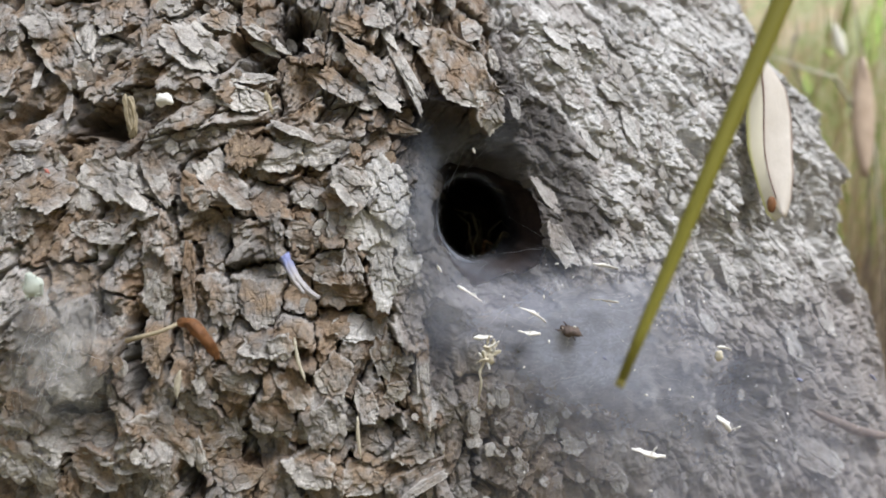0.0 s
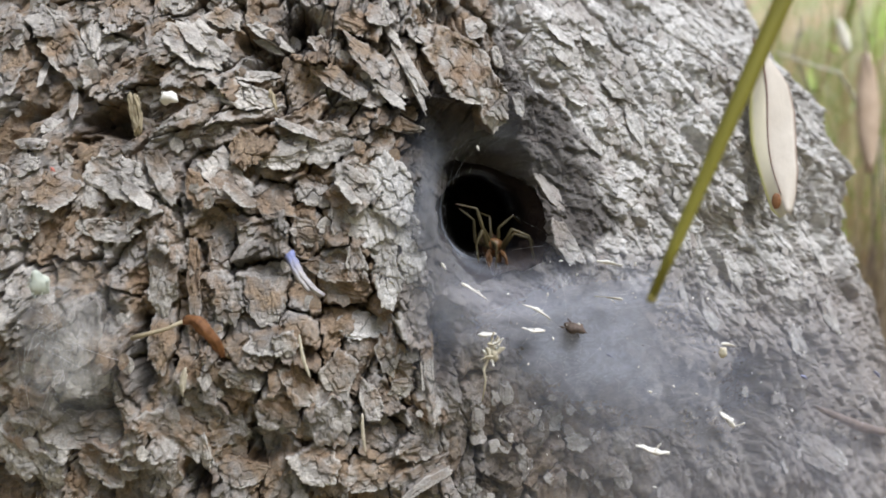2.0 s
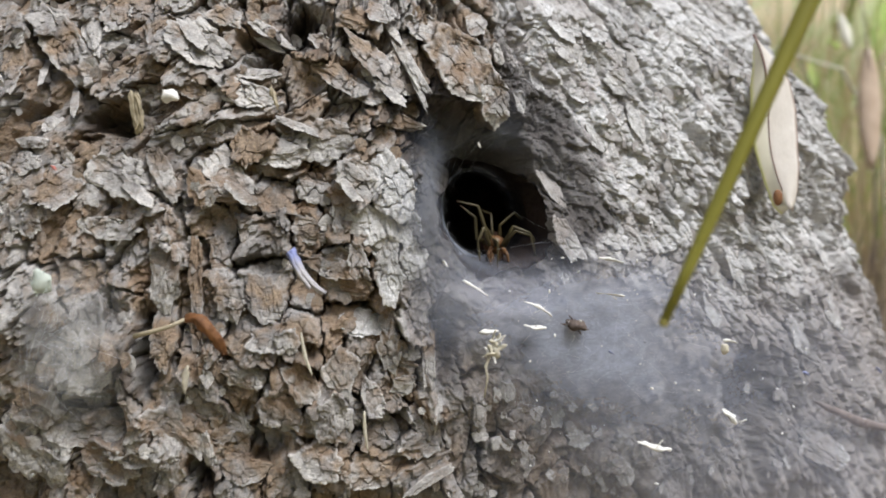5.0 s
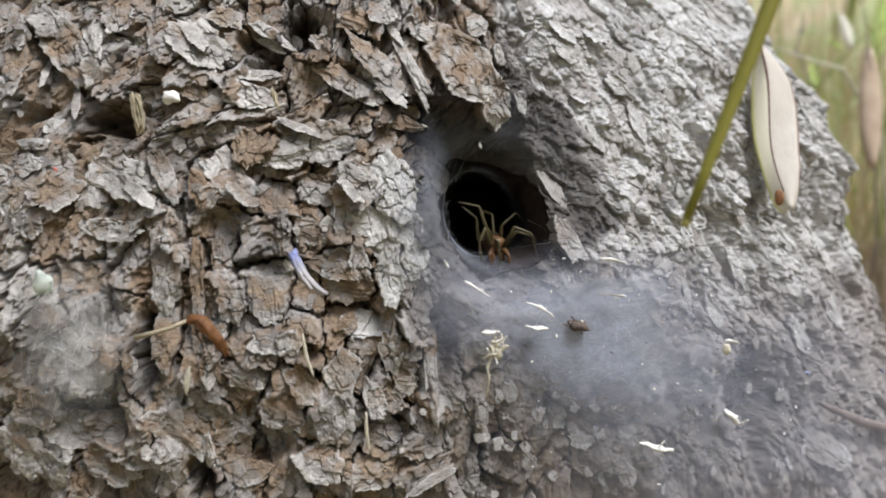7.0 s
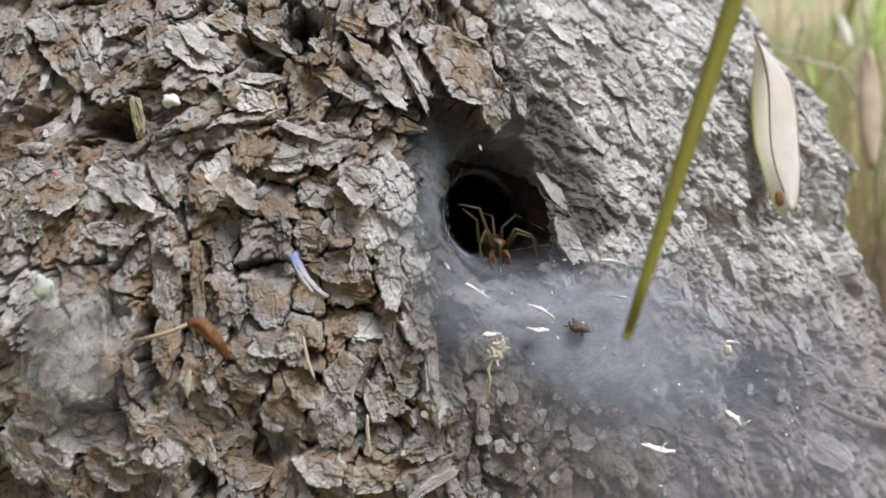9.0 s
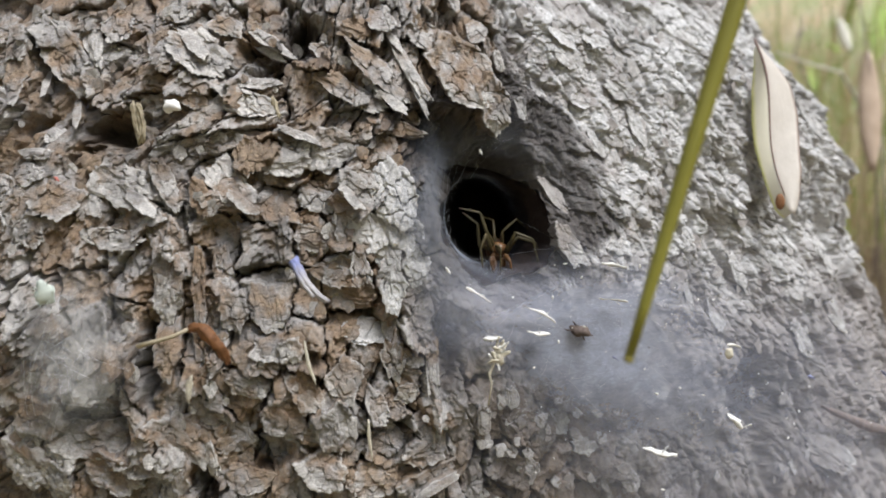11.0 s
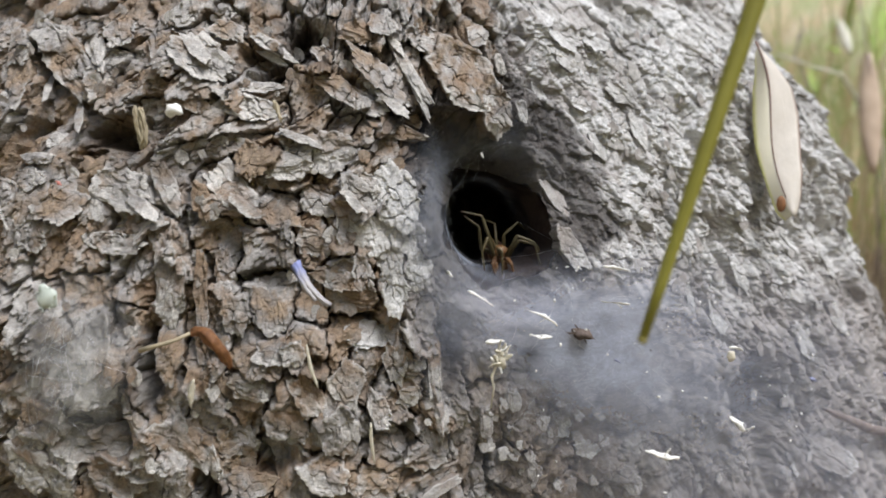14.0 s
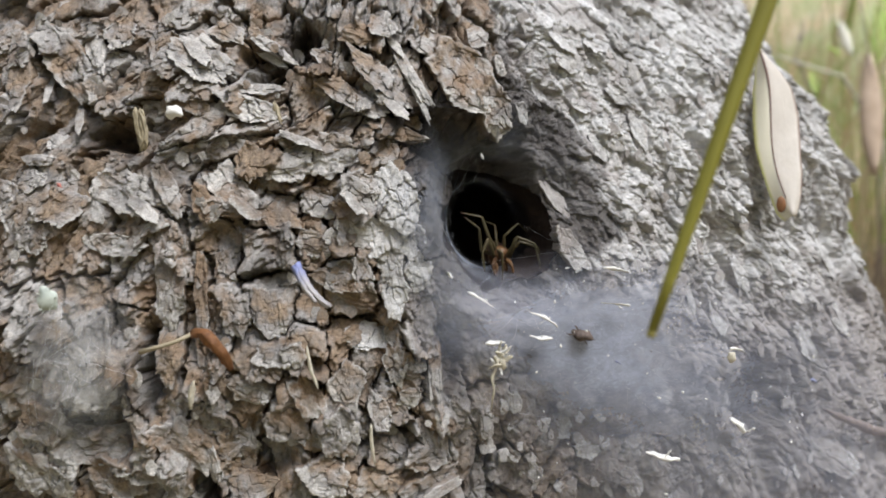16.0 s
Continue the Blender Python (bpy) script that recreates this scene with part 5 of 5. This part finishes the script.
def build_dry_flower():
    """A crumpled pale flower head with a hanging stalk, caught in the silk."""
    thing = tagged(new("dry_flower"), "crumpled cream dry flower with a bent stalk in the web", "dry flower")
    c = Vector((0.01452, 0.00550, 0.12267))
    thing.location = c
    rng = random.Random(5)
    bm = bmesh.new()
    for vert in ball(bm, (0.0006, 0, 0), (0.0015, 0.0010, 0.0022), pose(0, 0, 0, 0, 25, 0), 16, 22):
        vert.co *= 1 + 0.9 * noise.noise(vert.co * 900) + 0.7 * noise.noise(vert.co * 2600)
    part("flower_head", bm, straw_mat, thing, "crumpled cream flower head")
    for k in range(15):
        a = rng.uniform(0, 6.28)
        start = Vector((rng.uniform(-0.0012, 0.0012), rng.uniform(-0.001, 0.0), rng.uniform(-0.002, 0.002)))
        way = Vector((math.cos(a), rng.uniform(-0.4, 0.1), math.sin(a))) * rng.uniform(0.0018, 0.0040)
        bm = bmesh.new()
        shard(bm, start, start + way, rng.uniform(0.0008, 0.0015), 60 + k)
        part("petal", bm, straw_mat if k % 3 else husk_mat, thing)
    bm = bmesh.new()
    tube(bm, [Vector(p) - c for p in ((0.01515, 0.00570, 0.12542), (0.01357, 0.00520, 0.12116), (0.01200, 0.00480, 0.11784), (0.01263, 0.00500, 0.11472), (0.01177, 0.00600, 0.10897))], [0.0003, 0.0004, 0.0004, 0.0003, 0.0002], 5)
    part("stalk", bm, straw_mat, thing)


build_dry_flower()


# ---- the pale leaf leaning on the root ----
def build_leaf():
    thing = tagged(new("dry_leaf"), "long pale dried leaf with yellow edge hanging against the trunk", "leaf")
    top, low = Vector((0.11465, 0.07500, 0.22664)), Vector((0.11513, 0.05270, 0.16315))
    thing.location = top
    way = low - top
    long = way.length
    way.normalize()
    side = way.cross(Vector((0.25, 1, 0))).normalized() * -1
    out = side.cross(way).normalized()
    if out.y > 0:
        out = -out
    if side.x < 0:
        side = -side

    def spine(t):
        return way * long * t + side * (0.0022 * math.sin(math.pi * t * 1.2) * (0.6 - t) + 0.0010 * math.sin(2 * math.pi * t + 0.6))

    n, m = 40, 13
    ts = [0, 0.16, 0.26, 0.43, 0.59, 0.76, 0.89, 0.96, 1.0]
    lefts = [0.0004, 0.0034, 0.0050, 0.0056, 0.0054, 0.0042, 0.0037, 0.0036, 0.0016]
    rights = [0.0004, 0.0052, 0.0080, 0.0097, 0.0095, 0.0080, 0.0050, 0.0027, 0.0009]
    pts, across = np.zeros((n, m, 3)), np.zeros((n, m))
    for i in range(n):
        t = i / (n - 1)
        for j in range(m):
            s = j / (m - 1) * 2 - 1
            w = np.interp(t, ts, lefts if s < 0 else rights)
            p = spine(t) + side * w * s + out * (-0.0022 * abs(s) ** 1.5 + 0.0010 * math.sin(7 * t + 2 * s))
            pts[i, j], across[i, j] = p, s
    mesh = sheet("blade", pts)
    number(mesh, "across", across)
    blade = placed("blade", mesh, leaf_mat, thing, "pale dry leaf blade")
    blade.modifiers.new("thickness", "SOLIDIFY").thickness = 0.0004
    bm = bmesh.new()
    tube(bm, [spine(t) + out * (0.0003 + 0.0010 * math.sin(7 * t)) for t in np.linspace(-0.04, 0.9, 16)], [0.0005 - 0.00028 * k / 15 for k in range(16)], 6)
    part("midrib", bm, vein_mat, thing, "thin dark brown midrib")
    bm = bmesh.new()
    ball(bm, spine(0.93) - side * 0.0022 + out * 0.0006, (0.0016, 0.0009, 0.0028), None, 8, 10)
    part("gall", bm, spot_mat, thing, "rust-brown spot")
    return thing


dry_leaf = build_leaf()
LEAF = [
    (0.0, 0.11594, 0.07500, 0.22651, 0.57),
    (0.5, 0.11554, 0.07500, 0.22651, 0.12),
    (1.0, 0.11516, 0.07500, 0.22645, -0.23),
    (1.5, 0.11517, 0.07500, 0.22647, -0.40),
    (2.0, 0.11523, 0.07500, 0.22656, -0.34),
    (2.5, 0.11535, 0.07500, 0.22652, -0.21),
    (3.0, 0.11535, 0.07500, 0.22651, -0.25),
    (3.5, 0.11515, 0.07500, 0.22650, -0.40),
    (4.0, 0.11512, 0.07500, 0.22657, -0.43),
    (6.5, 0.11461, 0.07500, 0.22642, -0.87),
    (7.0, 0.11486, 0.07500, 0.22657, -0.60),
    (7.5, 0.11493, 0.07500, 0.22660, -0.49),
    (8.0, 0.11513, 0.07500, 0.22650, -0.43),
    (8.5, 0.11502, 0.07500, 0.22650, -0.37),
    (9.0, 0.11524, 0.07500, 0.22643, -0.26),
    (11.5, 0.11517, 0.07500, 0.22636, -0.36),
    (12.0, 0.11518, 0.07500, 0.22644, -0.35),
    (12.5, 0.11549, 0.07500, 0.22658, -0.26),
    (13.0, 0.11541, 0.07500, 0.22651, -0.19),
    (13.5, 0.11547, 0.07500, 0.22645, -0.13),
    (14.0, 0.11537, 0.07500, 0.22644, -0.04),
    (14.5, 0.11539, 0.07500, 0.22652, -0.02),
    (15.0, 0.11535, 0.07500, 0.22666, -0.09),
    (15.5, 0.11538, 0.07500, 0.22652, -0.09),
    (16.0, 0.11540, 0.07500, 0.22659, 0.10),
]


# ---- the green stem that sways before the bark ----
def build_stem():
    thing = tagged(new("reed"), "thick olive-green reed swaying in front of the bark", "reed")

    def spot(s):
        return (0.03 * s * s, 0.0, s)

    def girth_at(s):
        return 0.00085 + 0.0011 * (1 - math.exp(-s / 0.045)) + 0.0016 * s

    bm = bmesh.new()
    rows = [0.0012 + 0.40 * k / 39 for k in range(40)]
    tube(bm, [spot(s) for s in rows], [girth_at(s) for s in rows], 14)
    part("stalk", bm, stem_mat, thing)
    bm = bmesh.new()
    rows = [0.0, 0.0002, 0.0012, 0.0018]
    tube(bm, [spot(s) for s in rows], [girth_at(s) * f for s, f in zip(rows, (0.8, 0.98, 1.02, 0.9))], 12)
    part("cut_tip", bm, straw_tip_mat, thing, "bruised yellowish cut tip")
    return thing


stem = build_stem()

STEM = [
    (0.0, 0.03398, -0.06000, 0.12560, 22.60),
    (0.3, 0.03418, -0.06000, 0.12602, 22.34),
    (0.5, 0.03397, -0.06000, 0.12633, 22.49),
    (0.8, 0.03395, -0.06000, 0.12688, 22.83),
    (1.0, 0.03617, -0.06000, 0.13120, 22.98),
    (1.2, 0.04285, -0.06000, 0.14443, 22.10),
    (1.5, 0.04227, -0.06000, 0.14883, 23.90),
    (1.7, 0.04101, -0.06000, 0.14756, 24.96),
    (2.0, 0.03888, -0.06000, 0.14075, 23.48),
    (2.2, 0.03781, -0.06000, 0.13848, 22.07),
    (2.5, 0.03590, -0.06000, 0.13534, 21.16),
    (2.8, 0.03443, -0.06000, 0.13207, 21.81),
    (3.0, 0.03411, -0.06000, 0.12936, 21.94),
    (3.5, 0.03359, -0.06000, 0.12750, 22.23),
    (4.0, 0.03390, -0.06000, 0.12729, 22.64),
    (4.2, 0.03541, -0.06000, 0.12897, 22.78),
    (6.3, 0.04262, -0.06000, 0.13836, 26.41),
    (6.5, 0.04382, -0.06000, 0.13909, 25.02),
    (6.7, 0.04748, -0.06000, 0.14672, 22.10),
    (7.0, 0.04440, -0.06000, 0.15407, 21.21),
    (7.2, 0.04172, -0.06000, 0.15144, 20.63),
    (7.5, 0.03905, -0.06000, 0.14594, 20.71),
    (7.7, 0.03817, -0.06000, 0.14400, 20.37),
    (8.0, 0.03622, -0.06000, 0.14027, 19.30),
    (8.2, 0.03567, -0.06000, 0.13822, 17.91),
    (8.5, 0.03282, -0.06000, 0.13722, 17.07),
    (8.7, 0.03320, -0.06000, 0.13568, 17.09),
    (9.0, 0.03355, -0.06000, 0.13341, 17.84),
    (9.2, 0.03373, -0.06000, 0.13212, 17.51),
    (11.3, 0.03346, -0.06000, 0.12944, 17.16),
    (11.5, 0.03291, -0.06000, 0.12910, 16.92),
    (12.0, 0.03272, -0.06000, 0.12936, 17.50),
    (12.5, 0.03397, -0.06000, 0.12952, 17.89),
    (13.0, 0.03444, -0.06000, 0.13094, 18.34),
    (13.5, 0.03453, -0.06000, 0.13180, 18.97),
    (14.0, 0.03565, -0.06000, 0.13413, 19.13),
    (14.5, 0.03640, -0.06000, 0.13375, 19.19),
    (15.0, 0.03655, -0.06000, 0.13330, 19.37),
    (15.5, 0.03721, -0.06000, 0.13535, 19.61),
    (16.0, 0.03727, -0.06000, 0.13529, 20.04),
]


# ---- the spider ----
def build_spider():
    thing = tagged(new("spider"), "amber and olive funnel spider crouching in the mouth of its hollow", "spider")
    C = Vector((0.01722, 0.03800, 0.14928))

    def limb(name, points, fat, tip=True, material=olive_mat):
        bm = bmesh.new()
        pts = [Vector(p) - C for p in points]
        fine = []
        for p, q in zip(pts, pts[1:]):
            fine += [p.lerp(q, t) for t in (0.0, 0.12, 0.4, 0.7, 0.9)]
        fine.append(pts[-1])
        n = len(fine)
        radii = [0.85 * fat * (1.30 - 1.0 * k / (n - 1)) * (0.8 + 0.28 * math.sin(math.pi * ((k % 5) / 5))) for k in range(n)]
        tube(bm, fine, radii, 8)
        ob = part(name, bm, material, thing)
        if tip:
            bm = bmesh.new()
            tube(bm, [fine[-2], fine[-1], fine[-1] + (fine[-1] - fine[-2]) * 0.35], [fat * 0.34, fat * 0.34, fat * 0.15], 6)
            part("claw", bm, dark_mat, ob, "dark foot")
        return ob

    bm = bmesh.new()
    ball(bm, Vector((0, 0.0045, 0.0015)), (0.0037, 0.0048, 0.0031), pose(0, 0, 0, -25, 0, 0), 12, 16)
    body_ob = part("cephalothorax", bm, amber_mat, thing, "amber-brown head and chest")
    for k in range(6):
        bm = bmesh.new()
        ball(bm, Vector((0.0005 * (k % 3 - 1) * 1.6, 0.0009 - 0.0001 * (k // 3), 0.0026 + 0.0007 * (k // 3))), (0.00032, 0.00032, 0.00032), None, 6, 8)
        part("eye", bm, eye_mat, body_ob)
    bm = bmesh.new()
    ball(bm, Vector((-0.001, 0.0135, 0.0026)), (0.0042, 0.0068, 0.0042), None, 12, 16)
    part("abdomen", bm, dark_mat, thing, "dark brown abdomen")
    for x in (-0.0016, 0.0014):
        bm = bmesh.new()
        ball(bm, Vector((x, -0.0002, -0.0022)), (0.0010, 0.0013, 0.0021), pose(0, 0, 0, 8, 0, 0), 10, 12)
        part("chelicera", bm, amber_mat, thing, "orange-red jaw")
    limb("pedipalp", ((0.01571, 0.03700, 0.15018), (0.01445, 0.03400, 0.14806), (0.01551, 0.03400, 0.14454)), 0.0007, True, amber_mat)
    limb("pedipalp", ((0.01929, 0.03700, 0.14982), (0.02045, 0.03400, 0.14806), (0.02098, 0.03400, 0.14524)), 0.0008, True, amber_mat)
    limb("leg", ((0.01592, 0.04000, 0.15235), (0.01351, 0.03600, 0.15693), (0.01138, 0.03600, 0.16334), (0.00496, 0.03500, 0.16469)), 0.00075)
    limb("leg", ((0.01526, 0.04100, 0.15163), (0.01112, 0.03800, 0.15305), (0.01058, 0.03800, 0.15986), (0.00610, 0.03800, 0.16345)), 0.00072)
    limb("leg", ((0.01655, 0.04400, 0.15239), (0.01637, 0.04400, 0.15662), (0.01614, 0.04600, 0.16131), (0.01234, 0.04800, 0.16290)), 0.0006)
    limb("leg", ((0.01868, 0.04300, 0.15238), (0.01871, 0.04100, 0.15745), (0.02335, 0.04200, 0.16149), (0.02634, 0.04600, 0.15909)), 0.0006)
    limb("leg", ((0.01945, 0.03900, 0.15090), (0.02098, 0.03600, 0.15409), (0.02231, 0.03500, 0.15690), (0.02780, 0.03500, 0.15478), (0.03067, 0.03400, 0.14207)), 0.00072)
    limb("leg", ((0.01998, 0.04100, 0.15054), (0.02143, 0.03900, 0.15306), (0.02331, 0.03800, 0.15556), (0.02905, 0.03800, 0.15377), (0.03174, 0.03800, 0.14516)), 0.00068)
    limb("leg", ((0.01722, 0.03800, 0.15090), (0.01615, 0.03300, 0.15298), (0.01732, 0.03000, 0.15191), (0.01722, 0.03100, 0.14391)), 0.00062)
    limb("leg", ((0.01513, 0.03900, 0.15090), (0.01310, 0.03500, 0.15637), (0.01128, 0.03400, 0.15194), (0.01199, 0.03400, 0.14630)), 0.00075)
    thing.location = C
    return thing, C


spider, SPIDER_HOME = build_spider()


# ---- grass behind the tree ----
grow("green_grass", 5200, 1.2, 4.5, 0.55, (0.35, 1.1), (0.002, 0.006), green_grass_mat, "blurred green grass behind the tree", 21, radians(63))
grow("straw_grass", 4200, 1.0, 4.0, 0.50, (0.25, 0.9), (0.002, 0.007), straw_grass_mat, "blurred straw-coloured dry grass behind the tree", 31, radians(60))
grow("brown_litter", 8000, 0.62, 2.3, 0.5, (0.06, 0.24), (0.003, 0.009), litter_mat, "short brown withered stalks on the ground behind the tree", 51, radians(59))
grow("meadow_grass", 9000, 0.8, 9.0, 0.0, (0.15, 0.6), (0.004, 0.010), green_grass_mat, "thin meadow grass round the tree", 41)


# ---- weeds close behind the trunk ----
def build_weed(name, label, line, wide, material, leaves):
    """A thin bent stalk with a few drooping leaves; the root stands on the ground."""
    thing = tagged(new(name), label, "weed")
    line = [Vector(p) for p in line]
    thing.location = line[0]
    bm = bmesh.new()
    tube(bm, [p - line[0] for p in line], [wide * (1 - 0.6 * k / (len(line) - 1)) for k in range(len(line))], 6)
    part("stalk", bm, material, thing)
    for p, q, w, mat in leaves:
        p, q = Vector(p) - line[0], Vector(q) - line[0]
        way = q - p
        side = way.cross(Vector((0.2, -1, 0.1))).normalized()
        pts = np.zeros((12, 5, 3))
        for i in range(12):
            t = i / 11
            for j in range(5):
                s = j / 2 - 1
                pts[i, j] = p + way * t + side * w * s * math.sin(math.pi * (0.06 + 0.9 * t)) ** 0.7 + Vector((0, 0.3 * w * s * s, 0))
        ob = placed("leaf", sheet("leaf", pts), mat, thing)
        ob.modifiers.new("thickness", "SOLIDIFY").thickness = 0.0006


build_weed("dry_weed", "tall dry weed with a drooping brown leaf", ((0.48030, 0.62000, 0.00000), (0.47905, 0.62000, 0.23818), (0.46242, 0.60000, 0.34583), (0.44900, 0.60000, 0.44344)), 0.0016, twig_mat,
           [((0.46242, 0.60000, 0.36718), (0.46608, 0.60000, 0.23602), 0.015, withered_mat)])
build_weed("dead_twig", "thin dark dead twig standing among the grass", ((0.41988, 0.58000, 0.00000), (0.39609, 0.58000, 0.30522), (0.37111, 0.58000, 0.35994), (0.37944, 0.58000, 0.38373), (0.38063, 0.58000, 0.40038)), 0.0014, twig_mat,
           [((0.38063, 0.58000, 0.38492), (0.37468, 0.58000, 0.37659), 0.002, twig_mat)])
build_weed("pale_weed", "bent pale weed stalk with a whitish leaf", ((0.58436, 0.75000, 0.00000), (0.53288, 0.70000, 0.28803), (0.43070, 0.60000, 0.34461), (0.38009, 0.56000, 0.34294), (0.32431, 0.52000, 0.34590)), 0.0024, pale_weed_mat,
           [((0.44152, 0.62000, 0.41016), (0.45328, 0.62000, 0.37238), 0.0075, pale_weed_mat)])
build_weed("green_weed", "fresh green weed with narrow leaves", ((1.04060, 1.60000, 0.00000), (1.02684, 1.60000, 0.48173), (1.03372, 1.60000, 0.70196), (1.02684, 1.60000, 0.83961)), 0.003, fresh_mat,
           [((1.05712, 1.60000, 0.60561), (1.14795, 1.70000, 0.84894), 0.024, fresh_mat), ((1.09530, 1.80000, 0.73283), (1.06948, 1.70000, 0.84894), 0.018, fresh_mat), ((0.53739, 0.80000, 0.42175), (0.52060, 0.80000, 0.43320), 0.005, fresh_mat), ((0.91672, 1.60000, 0.49549), (0.94742, 1.70000, 0.63098), 0.014, fresh_mat)])


# ---- what moves ----
def motions():
    walk(stem, [(t, pose(x, y, z, 0, lean, 0)) for t, x, y, z, lean in STEM])
    walk(dry_leaf, [(t, pose(x, y, z, 0, lean, 0)) for t, x, y, z, lean in LEAF])
    h = SPIDER_HOME
    deep = pose(h.x + 0.001, h.y + 0.032, h.z + 0.001, 0, 0, 8)
    half = pose(h.x + 0.0005, h.y + 0.014, h.z + 0.001, 0, 0, 4)
    out = pose(h.x, h.y, h.z)
    walk(spider, [(0.0, deep), (1.1, deep), (1.2, half), (1.3, out), (7.0, out), (16.0, out)])


motions()
